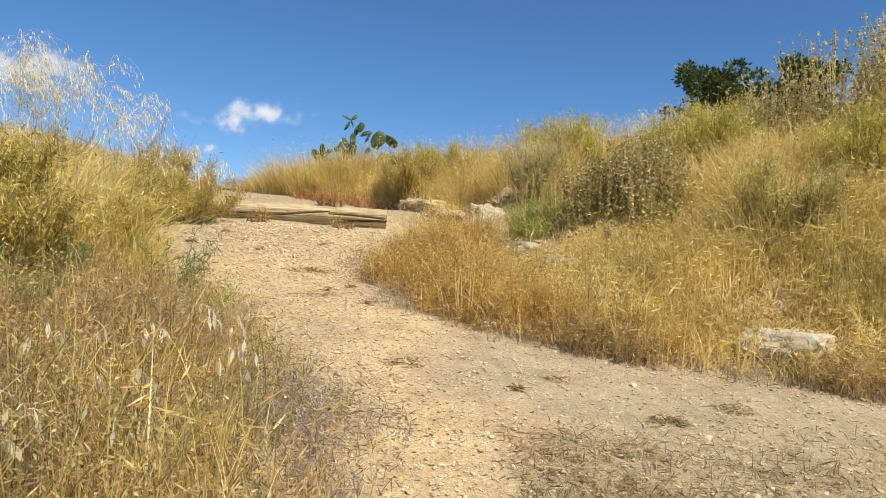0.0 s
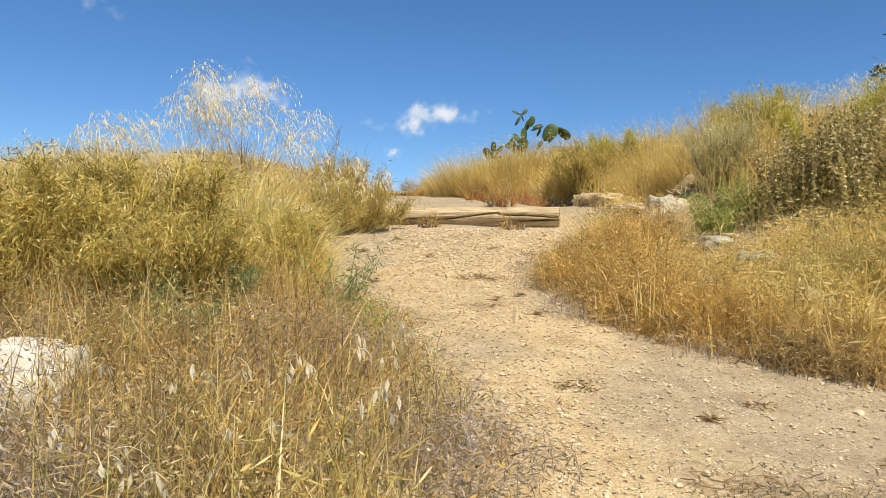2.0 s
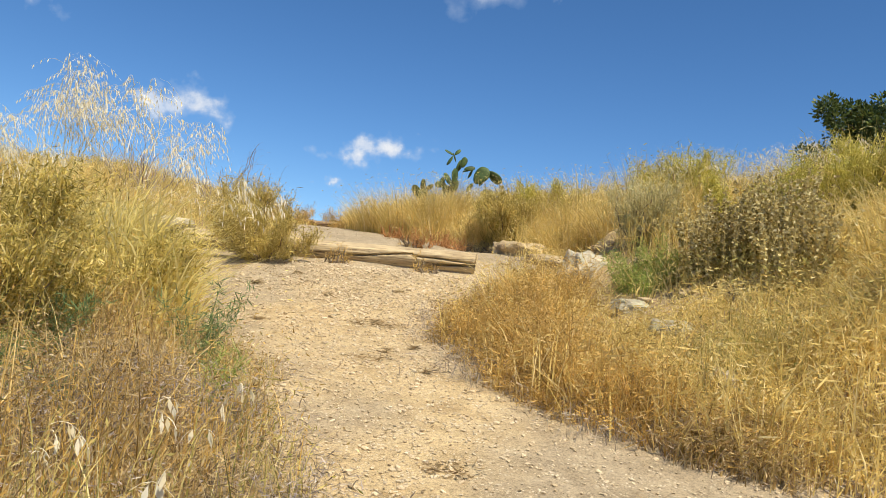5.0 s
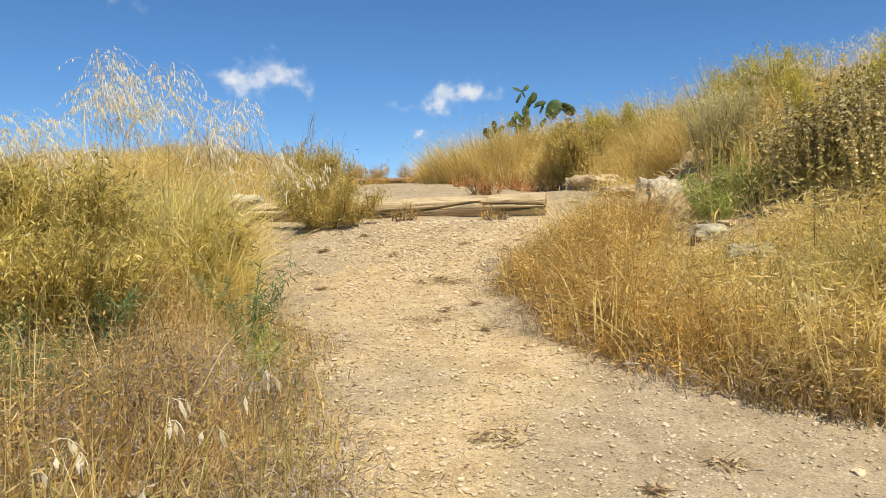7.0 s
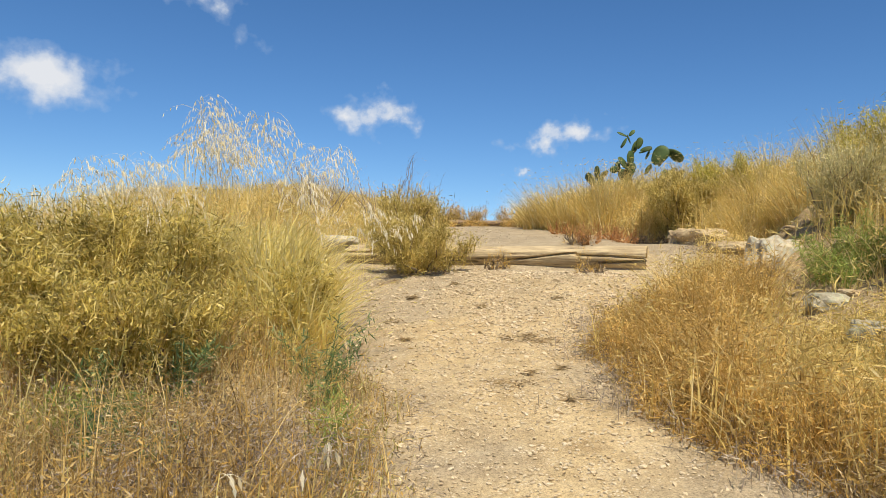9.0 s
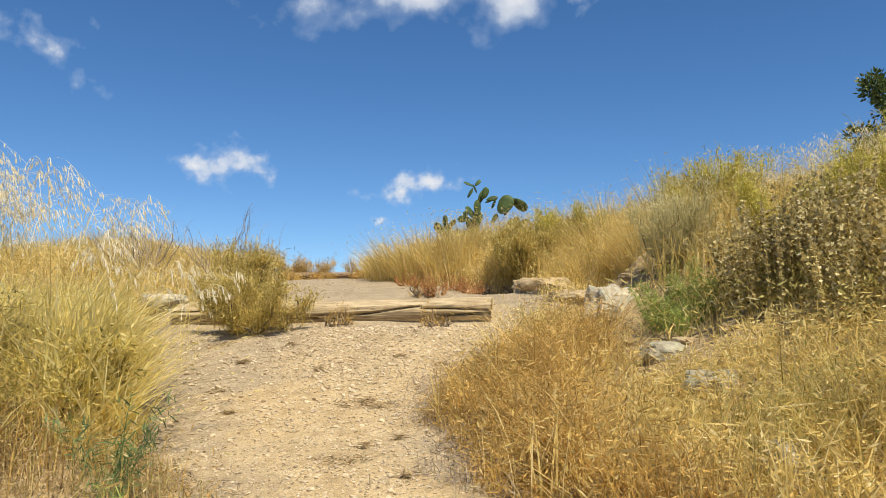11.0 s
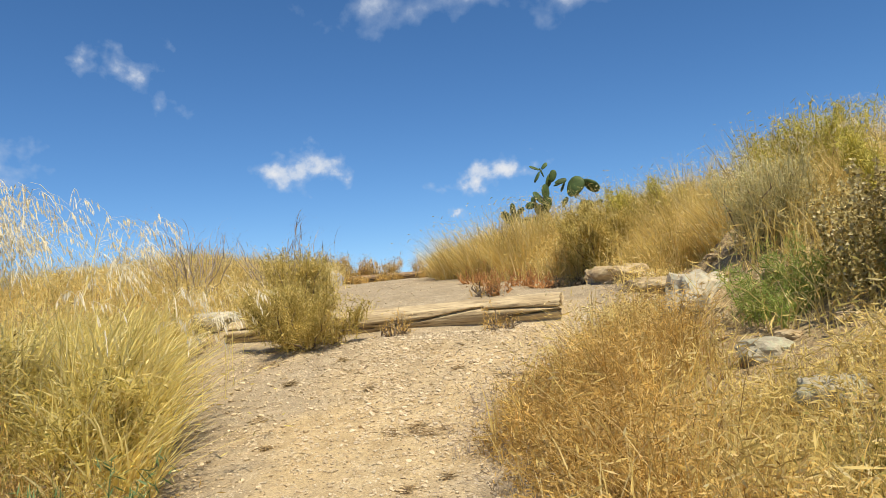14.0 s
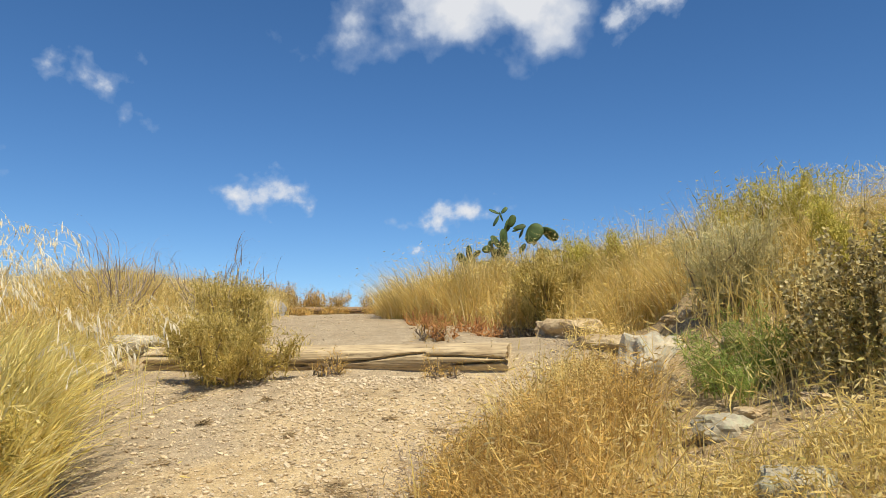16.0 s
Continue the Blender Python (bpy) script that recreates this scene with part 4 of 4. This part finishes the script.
# ---- shrubs ----
def shrub(x, y, radius, height, mat, seed, label, twigs=900, leaf=0.03, wood=BARK, name="shrub", droop=0.25, leaves=6, upright=0.0, category="shrub"):
    """A bush of woody stems (one part) and a cloud of thin leafy twigs (another)."""
    g = np.random.default_rng(seed)
    z0 = float(land(x, y))
    root = new(name)
    root.location = (x, y, z0)
    lines, radii = [], []
    tips = []
    for i in range(16):
        az = g.uniform(0, 6.28)
        out = g.uniform(0.25, 0.85) * radius * (1 - 0.5 * upright)
        h = height * g.uniform(0.45, 0.85) * math.sqrt(max(0.2, 1 - (out / radius) ** 2 * 0.7))
        t = np.linspace(0, 1, 6)[:, None]
        p = np.array([[0.06 * math.cos(az), 0.06 * math.sin(az), -0.03]]) + t ** 0.8 * np.array([[math.cos(az) * out, math.sin(az) * out, 0]]) + t * np.array([[0, 0, h]])
        p[1:] += g.normal(0, 0.02, (5, 3))
        lines.append(p)
        radii.append(np.linspace(0.011, 0.003, 6))
        tips.append(p)
    for p, r in zip(lines, radii):
        v, q = tubes([p], [r], 5)
        under(new("stem", mesh_of("stem", v, [q], wood, True)), root)
    # leafy twigs start along the stems and arch outwards
    pick = g.integers(0, len(tips), twigs)
    pos = np.stack([tips[a][min(5, 1 + int(b * 5))] for a, b in zip(pick, g.uniform(0, 1, twigs))]) + g.normal(0, 0.035, (twigs, 3))
    az = np.arctan2(pos[:, 1], pos[:, 0]) + g.normal(0, 0.8, twigs)
    h = height * g.uniform(0.15, 0.42, twigs)
    ln = np.abs(g.normal(0.55 * (1 - upright), 0.3, twigs)) + 0.05
    v, q, line = ribbons(pos, h, g.uniform(0.004, 0.008, twigs), az, ln, 4, droop=droop, rng=g, tip=0.2)
    chunks = [(v, q)]
    for s in range(leaves):
        f = g.uniform(0.5, 3.99, twigs)
        i0 = f.astype(int)
        fr = (f - i0)[:, None]
        at = line[np.arange(twigs), i0] * (1 - fr) + line[np.arange(twigs), i0 + 1] * fr
        d = g.normal(0, 1, (twigs, 3)) + [0, 0, 0.5 + upright]
        chunks.append(flakes(at, g.uniform(0.6, 1.4, twigs) * leaf, leaf * 0.28, d, g))
    m = twigs * 5
    f, w = g.integers(0, 5, m), g.integers(0, twigs, m)
    chunks.append(flakes(line[w, f] + g.normal(0, 0.03, (m, 3)), g.lognormal(0, 0.35, m) * leaf * 1.7, leaf * 0.16, g.normal(0, 1, (m, 3)) + [0, 0, 0.2], g))
    v, q = join(chunks)
    under(new("foliage", mesh_of("foliage", v, [q], mat)), root)
    return tagged(root, label, category, "shrubs")


OL = "sprawling olive-gold dry shrub with tangled thin twigs"
shrub(-2.15, 4.55, 0.70, 0.80, OLIVE, 301, OL, 2600, 0.035)
shrub(-2.75, 4.0, 0.70, 0.80, OLIVE, 302, OL, 2400, 0.035)
shrub(-2.85, 5.1, 0.70, 0.80, OLIVE, 303, OL, 1800, 0.035)
shrub(-1.65, 5.05, 0.45, 0.62, OLIVE, 304, OL, 1500, 0.035)
shrub(-1.75, 4.1, 0.45, 0.55, OLIVE, 305, OL, 1300, 0.03)
shrub(-3.6, 4.4, 0.8, 0.85, OLIVE, 306, OL, 1800, 0.035)
shrub(-2.55, 3.35, 0.5, 0.6, OLIVE, 307, OL, 1200, 0.035)
shrub(-1.55, 7.86, 0.52, 0.58, BUSH, 310, "round yellow-green twiggy bush in front of the timber", 1700, 0.03, upright=0.15)
shrub(-2.0, 8.8, 0.4, 0.6, BUSH, 311, "yellow-green twiggy bush behind the timber", 900, 0.03, upright=0.4)
shrub(0.78, 9.42, 0.48, 0.72, BUSH, 312, "upright yellow-green bush over a dark hollow", 2000, 0.03, upright=0.35)
shrub(1.3, 9.9, 0.5, 0.6, BROOM, 313, "yellow-green bush on the slope", 1500, 0.03, upright=0.5)
shrub(2.6, 6.9, 0.6, 0.62, BROOM, 314, "bright yellow-green broom bush on the slope", 2400, 0.03, upright=0.6)
shrub(3.1, 6.3, 0.6, 0.65, BROOM, 315, "bright yellow-green broom bush on the slope", 2000, 0.03, upright=0.6)
shrub(2.4, 8.1, 0.6, 0.6, BROOM, 316, "yellow-green bush on the slope", 1500, 0.03, upright=0.5)
shrub(3.9, 7.4, 0.7, 0.6, BROOM, 317, "yellow-green bush on the slope", 1500, 0.03, upright=0.5)
shrub(1.88, 7.35, 0.34, 0.66, SAGE, 320, "grey-green sage bush with slender upright spikes", 1000, 0.026, upright=0.35)
shrub(4.6, 5.4, 0.7, 0.75, SAGE, 321, "grey-green bush high on the slope", 1500, 0.03, upright=0.5)
shrub(2.75, 4.45, 0.38, 0.50, GREEN_GOLD, 323, "dull green bush in the dry grass", 900, 0.03, upright=0.3)
shrub(3.6, 4.7, 0.6, 0.6, BROOM, 322, "green-gold bush in the dry grass", 1500, 0.03, upright=0.3)
shrub(-2.55, 9.6, 0.55, 0.95, GREY_TWIG, 330, "bare grey twiggy bush against the sky", 170, 0.012, wood=GREY_TWIG, leaves=1)
shrub(-3.3, 9.2, 0.6, 0.95, GREY_TWIG, 331, "bare grey twiggy bush against the sky", 170, 0.012, wood=GREY_TWIG, leaves=1)
for k, (x, y, rad, h) in enumerate([(-3.0, 13.75, 0.4, 0.45), (-2.6, 13.8, 0.35, 0.4), (-1.8, 13.8, 0.4, 0.42), (-1.4, 13.7, 0.3, 0.3), (-2.9, 13.15, 0.3, 0.12), (-2.3, 13.15, 0.3, 0.1), (-1.7, 13.1, 0.3, 0.12), (-3.4, 13.6, 0.4, 0.5)]):
    shrub(x, y, rad, h, RUST, 340 + k, "low reddish dry scrub at the crest", 500, 0.025, upright=0.5)


def seed_plant(x, y, radius, height, n, seed, label):
    """A clump of upright dry stalks ringed with whorls of seed heads, over grey leaves."""
    g = np.random.default_rng(seed)
    z0 = float(land(x, y))
    root = new("seed_plant")
    root.location = (x, y, z0)
    a, d = g.uniform(0, 6.28, n), radius * np.sqrt(g.uniform(0, 1, n))
    roots = np.stack([d * np.cos(a) * 0.7, d * np.sin(a) * 0.7, np.zeros(n) - 0.03], 1)
    roots[:, 2] += land(x + roots[:, 0], y + roots[:, 1]) - z0
    v, q, line = ribbons(roots, height * g.uniform(0.7, 1.15, n), np.full(n, 0.008), a, g.uniform(0.03, 0.22, n), 6, rng=g, tip=0.5)
    v, q = v.reshape(n, 14, 3), q[:6]
    for k in range(n):
        stalk = under(new("stalk", mesh_of("stalk", v[k], [q], SEED)), root)
        lv = np.repeat(np.arange(9), 7)
        at = along(np.repeat(line[k:k + 1], 63, 0), 0.27 + lv * 0.087 + g.normal(0, 0.008, 63))
        piece("seed_head", [flakes(at, g.uniform(0.014, 0.026, 63), 0.021, g.normal(0, 1, (63, 3)) * [1, 1, 0.5], g)], SEED, stalk, "stuff")
    m = n * 15
    p = np.stack([g.normal(0, radius * 0.45, m), g.normal(0, radius * 0.45, m), g.uniform(0.0, height * 0.45, m)], 1)
    p[:, 2] += land(x + p[:, 0], y + p[:, 1]) - z0
    v, q = flakes(p, g.uniform(0.02, 0.06, m), 0.013, g.normal(0, 1, (m, 3)) + [0, 0, 0.3], g)
    under(new("foliage", mesh_of("foliage", v, [q], THORN)), root)
    return tagged(root, label, "wildflower", "seed plants")


SP = "clump of dry brown stalks ringed with seed heads"
for k, (x, y, rad, h, n) in enumerate([(2.1, 5.98, 0.32, 0.60, 60), (2.35, 5.75, 0.34, 0.60, 55), (2.08, 6.42, 0.26, 0.56, 40), (2.5, 6.15, 0.35, 0.62, 55), (2.3, 5.35, 0.3, 0.50, 40), (3.9, 5.6, 0.5, 1.0, 70), (4.3, 5.1, 0.5, 1.1, 60), (4.7, 5.8, 0.5, 1.0, 50), (3.6, 6.0, 0.4, 0.8, 50)]):
    seed_plant(x, y, rad, h, n, 400 + k, SP)


def fennel(x, y, radius, height, n, seed, mat=FENNEL, label="feathery blue-green fennel tuft"):
    g = np.random.default_rng(seed)
    z0 = float(land(x, y))
    root = new("fennel")
    root.location = (x, y, z0)
    a, d = g.uniform(0, 6.28, n), radius * np.sqrt(g.uniform(0, 1, n))
    roots = np.stack([d * np.cos(a), d * np.sin(a), np.zeros(n) - 0.02], 1)
    v, q, line = ribbons(roots, height * g.uniform(0.6, 1.1, n), np.full(n, 0.006), a, g.uniform(0.1, 0.6, n), 5, rng=g, tip=0.4)
    v, q = v.reshape(n, 12, 3), q[:5]
    for k in range(n):
        stalk = under(new("stalk", mesh_of("stalk", v[k], [q], mat)), root)
        at = along(np.repeat(line[k:k + 1], 90, 0), g.uniform(0.1, 1, 90)) + g.normal(0, 0.018, (90, 3))
        piece("frond", [flakes(at, g.uniform(0.03, 0.07, 90), 0.0055, g.normal(0, 1, (90, 3)) + [0, 0, 0.5], g)], mat, stalk, "stuff")
    return tagged(root, label, "herb", "fennel tufts")


for k, (x, y, rad, h, n) in enumerate([(-1.65, 3.9, 0.09, 0.28, 8), (-1.44, 4.1, 0.06, 0.32, 8), (-1.07, 3.47, 0.04, 0.20, 4), (-1.22, 3.4, 0.04, 0.20, 4), (-0.93, 4.45, 0.05, 0.42, 7), (-1.34, 3.5, 0.05, 0.24, 4)]):
    fennel(x, y, rad, h, n, 500 + k)
for k, (x, y, rad, h, n) in enumerate([(1.62, 6.72, 0.12, 0.38, 15), (1.85, 6.6, 0.12, 0.38, 16), (1.72, 6.5, 0.10, 0.28, 9)]):
    fennel(x, y, rad, h, n, 520 + k, FENNEL_LIGHT, "feathery light green herb beside grey rocks")
for k, (x, y, h, n) in enumerate([(-0.68, 3.85, 0.26, 4), (-1.28, 3.62, 0.24, 4), (-1.6, 3.55, 0.26, 5)]):
    fennel(x, y, 0.07, h, n, 540 + k, FENNEL_LIGHT, "fresh green weed among faded weeds")

# ---- prickly pear ----
def pad_mesh(seed):
    bm = bmesh.new()
    bmesh.ops.create_uvsphere(bm, u_segments=16, v_segments=10, radius=1.0)
    for v in bm.verts:
        t = (v.co.z + 1) / 2
        w = 0.72 + 0.35 * t
        v.co = Vector((v.co.x * 0.38 * w, v.co.y * 0.085, v.co.z * 0.5 + 0.5))
        v.co.y += 0.03 * noise.noise(v.co * 4 + Vector((seed, 0, 0)))
    for f in bm.faces:
        f.smooth = True
    me = bpy.data.meshes.new("pad")
    bm.to_mesh(me)
    bm.free()
    me.materials.append(PAD)
    return me


def cactus(x, y):
    """A prickly pear: a trunk of old pads, and outer pads given by foot, length, lean, turn and breadth."""
    root = new("prickly_pear")
    z0 = float(land(x, y))
    root.location = (x, y, z0)
    meshes = [pad_mesh(k) for k in range(4)]
    rngc = random.Random(9)

    def pad(k, px, pz, ln, lean, turn, broad=1.0, py=0.0):
        ob = under(new("pad", meshes[k % 4]), root)
        ob.matrix_basis = pose(px, py, pz, 0, lean, 0) @ pose(0, 0, 0, rngc.uniform(-12, 12), 0, turn) @ Matrix.Diagonal((0.88 * ln * broad, ln, ln, 1))

    # old pads of three trunks, one upon another
    for foot, top, n in (((-0.02, 0.0), (0.0, 1.15), 6), ((0.45, 0.0), (0.52, 1.0), 4), ((-0.5, 0.0), (-0.56, 0.9), 4)):
        for k in range(n):
            f = k / n
            pad(k, foot[0] + (top[0] - foot[0]) * f, top[1] * f, 1.35 * top[1] / n, rngc.uniform(-14, 14), rngc.uniform(20, 70), 1.1, rngc.uniform(-0.05, 0.05))
            pad(k + 1, foot[0] + (top[0] - foot[0]) * f, top[1] * (f + 0.5 / n), 0.30, rngc.choice((-1, 1)) * rngc.uniform(35, 70), rngc.uniform(-60, 70), 1.0, rngc.uniform(-0.1, 0.1))
    outer = [(0.00, 1.10, 0.30, 3, 60, 1.2), (0.02, 1.34, 0.26, 26, 55, 0.9), (0.12, 1.42, 0.20, 15, -10, 1.0), (0.00, 1.52, 0.17, -20, 80, 0.7),
             (-0.05, 1.64, 0.19, -75, 60, 0.8), (-0.03, 1.66, 0.14, 40, -20, 0.9), (-0.06, 1.62, 0.20, -150, 62, 1.0), (0.16, 1.40, 0.20, 80, -15, 0.8),
             (0.30, 1.42, 0.17, -110, 60, 0.8), (0.32, 1.42, 0.18, -160, 65, 0.9), (0.38, 1.16, 0.36, 34, -15, 1.25), (0.56, 1.36, 0.25, -155, 60, 0.8),
             (0.60, 1.42, 0.32, 130, 35, 1.0), (-0.14, 1.10, 0.20, -100, -10, 1.0), (-0.20, 1.06, 0.18, -8, -25, 0.9), (-0.55, 0.92, 0.24, 4, -30, 0.8)]
    for k, (px, pz, ln, lean, turn, broad) in enumerate(outer):
        pad(k, px, pz, ln, lean, turn, broad, rngc.uniform(-0.08, 0.04))
    for px, pz, lean in ((-0.56, 0.94, -80), (-0.52, 0.94, 50), (-0.5, 0.86, 95), (-0.2, 0.8, -60), (0.24, 1.0, 40), (0.7, 0.98, 70)):
        pad(int(px * 10) % 4, px, pz, 0.20, lean, 50, 0.9)
    return tagged(root, "prickly pear cactus with flat green pads on the crest", "cactus")


cactus(0.13, 14.1)


# ---- tree on the hill ----
def tree(x, y, radius, height, seed):
    g = np.random.default_rng(seed)
    z0 = float(land(x, y))
    root = new("tree")
    root.location = (x, y, z0 - 0.05)
    lines, radii, ends = [], [], []
    t = np.linspace(0, 1, 7)[:, None]
    trunk = t * np.array([[0.1, 0.1, height * 0.5]]) + 0.05 * np.sin(t * 5)
    lines.append(trunk)
    radii.append(np.linspace(0.2, 0.11, 7))
    for i in range(26):
        az, f = g.uniform(0, 6.28), g.uniform(0.15, 1)
        s = trunk[int(f * 6)]
        e = np.array([math.cos(az) * radius * g.uniform(0.4, 0.9), math.sin(az) * radius * g.uniform(0.4, 0.9), height * g.uniform(0.35, 0.92)])
        e[2] = min(e[2], height * (0.98 - 0.45 * (np.hypot(e[0], e[1]) / radius) ** 2))
        p = s + (e - s) * t + np.array([0, 0, 0.25]) * (t * (1 - t))
        lines.append(p)
        radii.append(np.linspace(0.07, 0.015, 7))
        ends += [p[4], p[5], p[6]]
    v, q = tubes(lines, radii, 6)
    under(new("trunk", mesh_of("trunk", v, [q], BARK, True)), root)
    pts, dirs = [], []
    for e in ends:
        for c in range(3):
            cc = e + g.normal(0, 0.28, 3)
            n = 190
            d = g.normal(0, 1, (n, 3))
            d /= np.linalg.norm(d, axis=1, keepdims=True)
            pts.append(cc + d * g.uniform(0.1, 0.34, (n, 1)) * [1, 1, 0.7])
            dirs.append(d + [0, 0, 0.3])
    pts, dirs = np.concatenate(pts), np.concatenate(dirs)
    v, q = flakes(pts, g.uniform(0.08, 0.15, len(pts)), 0.07, dirs, g)
    under(new("crown", mesh_of("crown", v, [q], LEAF)), root)
    return tagged(root, "dark green evergreen tree with a dense uneven crown", "tree")


tree(11.75, 20.0, 2.75, 4.75, 61)


# ---- litter on the path ----
def weed_mat(x, y, rx, ry, n, seed, mat=DEAD, up=0.022):
    """A small mat of dead weed pressed onto the path."""
    g = np.random.default_rng(seed)
    a, d = g.uniform(0, 6.28, n), np.sqrt(g.uniform(0, 1, n)) * (0.6 + 0.4 * np.sin(5 * g.uniform(0, 6.28)))
    px, py = rx * d * np.cos(a), ry * d * np.sin(a)
    z0 = float(land(x, y))
    p = np.stack([px, py, land(x + px, y + py) - z0 + g.uniform(0.004, up, n)], 1)
    root = new("dead_weed")
    root.location = (x, y, z0)
    piece("twig_mat", [flakes(p, g.lognormal(-3.4, 0.4, n), 0.007, g.normal(0, 1, (n, 3)) * [1, 1, 0.25], g)], mat, root, "stuff")
    return tagged(root, "small mat of dead brown weed pressed on the path", "weed", "dead weeds")


for k, (x, y, r) in enumerate([(-0.32, 5.98, 0.14), (-0.14, 5.94, 0.11), (-0.24, 6.05, 0.12), (-0.17, 6.93, 0.08), (0.14, 6.76, 0.07), (0.29, 3.63, 0.11), (-0.14, 5.0, 0.09), (-0.10, 5.2, 0.07), (-1.03, 5.88, 0.09), (-1.35, 6.97, 0.13),
                               (-0.72, 6.71, 0.08), (-1.72, 7.47, 0.12), (0.45, 7.2, 0.07), (1.0, 3.5, 0.09), (1.3, 3.0, 0.14), (1.7, 3.2, 0.15), (-1.1, 7.35, 0.11), (0.15, 4.8, 0.06), (0.05, 5.3, 0.06), (0.75, 3.3, 0.08), (-1.3, 6.4, 0.06), (0.25, 6.2, 0.07)]):
    weed_mat(x, y, 1.1 * r, 0.7 * r, int(900 * r), 700 + k)

# a few long bent straws in the foreground
for k, (x, y, h) in enumerate([(-0.45, 2.0, 0.42), (-0.6, 2.3, 0.4), (-0.3, 2.4, 0.34)]):
    tussock(x, y, 0.08, h, 9, PALE, "few long bleached straws bent over the weeds", 0.6, 0.6, 0.006, 760 + k)

# near-black brush, added to stand for the shade in the hollow under the bush
shrub(0.50, 9.12, 0.22, 0.26, HOLLOW_SHADE, 770, "near-black brush added as the shade of the hollow under a bush", 700, 0.03, wood=HOLLOW_SHADE, name="shade_brush", upright=0.0)

# stones strewn over the bare ledge
for k, (x, y, s) in enumerate([(1.35, 7.55, 0.06), (1.55, 7.35, 0.05), (1.7, 7.8, 0.07), (1.45, 8.0, 0.08), (1.3, 8.35, 0.06), (1.62, 8.1, 0.05), (1.78, 6.95, 0.06), (1.4, 6.75, 0.05), (1.62, 6.15, 0.06), (1.85, 5.95, 0.05), (1.28, 7.75, 0.04), (1.75, 7.5, 0.04)]):
    rock(x, y, (s * 1.3, s, s * 0.7), 800 + k, WARM_ROCK, "loose tan stone on the bare ledge", 0.2, 37 * k, name="stone", category="stone")

# small red-brown sprouts against the timber
for k, (x, y) in enumerate([(-0.88, 8.03), (0.02, 7.92), (-0.2, 8.7)]):
    shrub(x, y, 0.10, 0.20, RUST, 720 + k, "small dry sprout beside the timber", 60, 0.02, name="sprout", upright=0.5, category="weed")
for k, (x, y) in enumerate([(0.05, 9.3), (-0.3, 9.6), (0.25, 9.0), (-0.55, 10.0), (-0.1, 8.75)]):
    shrub(x, y, 0.13, 0.20, RED_WEED, 730 + k, "low red-brown dry weed on the upper path", 45, 0.018, wood=RED_WEED, name="weed", upright=0.5, category="weed")

# grey brushy twigs at the edges of the banks
def grey_edge(x, y):
    dl, dr = off_path(x, y)
    left = np.exp(-((dl - 0.12) / 0.22) ** 2) * smooth(0.8, 1.6, y) * (1 - smooth(3.2, 4.2, y))
    right = np.exp(-((dr - 0.04) / 0.20) ** 2) * smooth(2.8, 3.4, y) * (1 - smooth(6.8, 7.6, y)) * (0.35 + 0.65 * clump(rng, x + 4, y, 2.7))
    return np.maximum(left, right) * (0.3 + 0.7 * clump(rng, x, y, 3.3))


r = scatter(rng, 46000, -2.5, 3.6, 0.8, 7.6, grey_edge)
v, q, line = blades(rng, r, 0.11, 0.0035, 0.9, spreadw=0.6)
grass_thing("dry_brush", [(v, q), tangle(rng, r, 0.11, 3.0, 0.03, 0.005)], GREY_TWIG, "low grey-brown dry brush at the path's edge", "weeds")

# dry twigs along the edges of the path
r = scatter(rng, 42000, -3.0, 3.4, 1.2, 8.6, lambda x, y: np.exp(-((np.maximum(*off_path(x, y)) + 0.02) / 0.16) ** 2) * (0.3 + 0.7 * clump(rng, x, y, 4.1)))
tagged(new("twig_litter", mesh_of("twig_litter", *(lambda c: (c[0], [c[1]]))(tangle(rng, r, 0.03, 1.6, 0.05, 0.0045, 0.3)), GREY_TWIG)), "broken grey twigs and dry stems along the path's edges", "litter", kind="stuff")

# thin grass over the land all round
far = np.random.default_rng(90)
xy = np.stack([far.normal(0, 22, 60000), 6 + far.normal(0, 22, 60000)], 1)
dl, dr = off_path(xy[:, 0], xy[:, 1])
keep = (np.maximum(dl, dr) > 0.1) & (far.uniform(0, 1, len(xy)) < 0.35 + 0.65 * clump(far, xy[:, 0], xy[:, 1], 0.5))
xy = xy[keep & ((xy[:, 0] < -4.5) | (xy[:, 0] > 6) | (xy[:, 1] < 0.5) | (xy[:, 1] > 14))]
r = np.stack([xy[:, 0], xy[:, 1], land(xy[:, 0], xy[:, 1]) - 0.02], 1)
v, q, line = blades(far, r, 0.30, 0.016, 0.6, segs=2, spreadw=0.4)
grass_thing("grass", [(v, q), tangle(far, r, 0.22, 1.0, 0.12, 0.02)], STRAW, "thin straw-coloured grass over the surrounding hill", "grass")
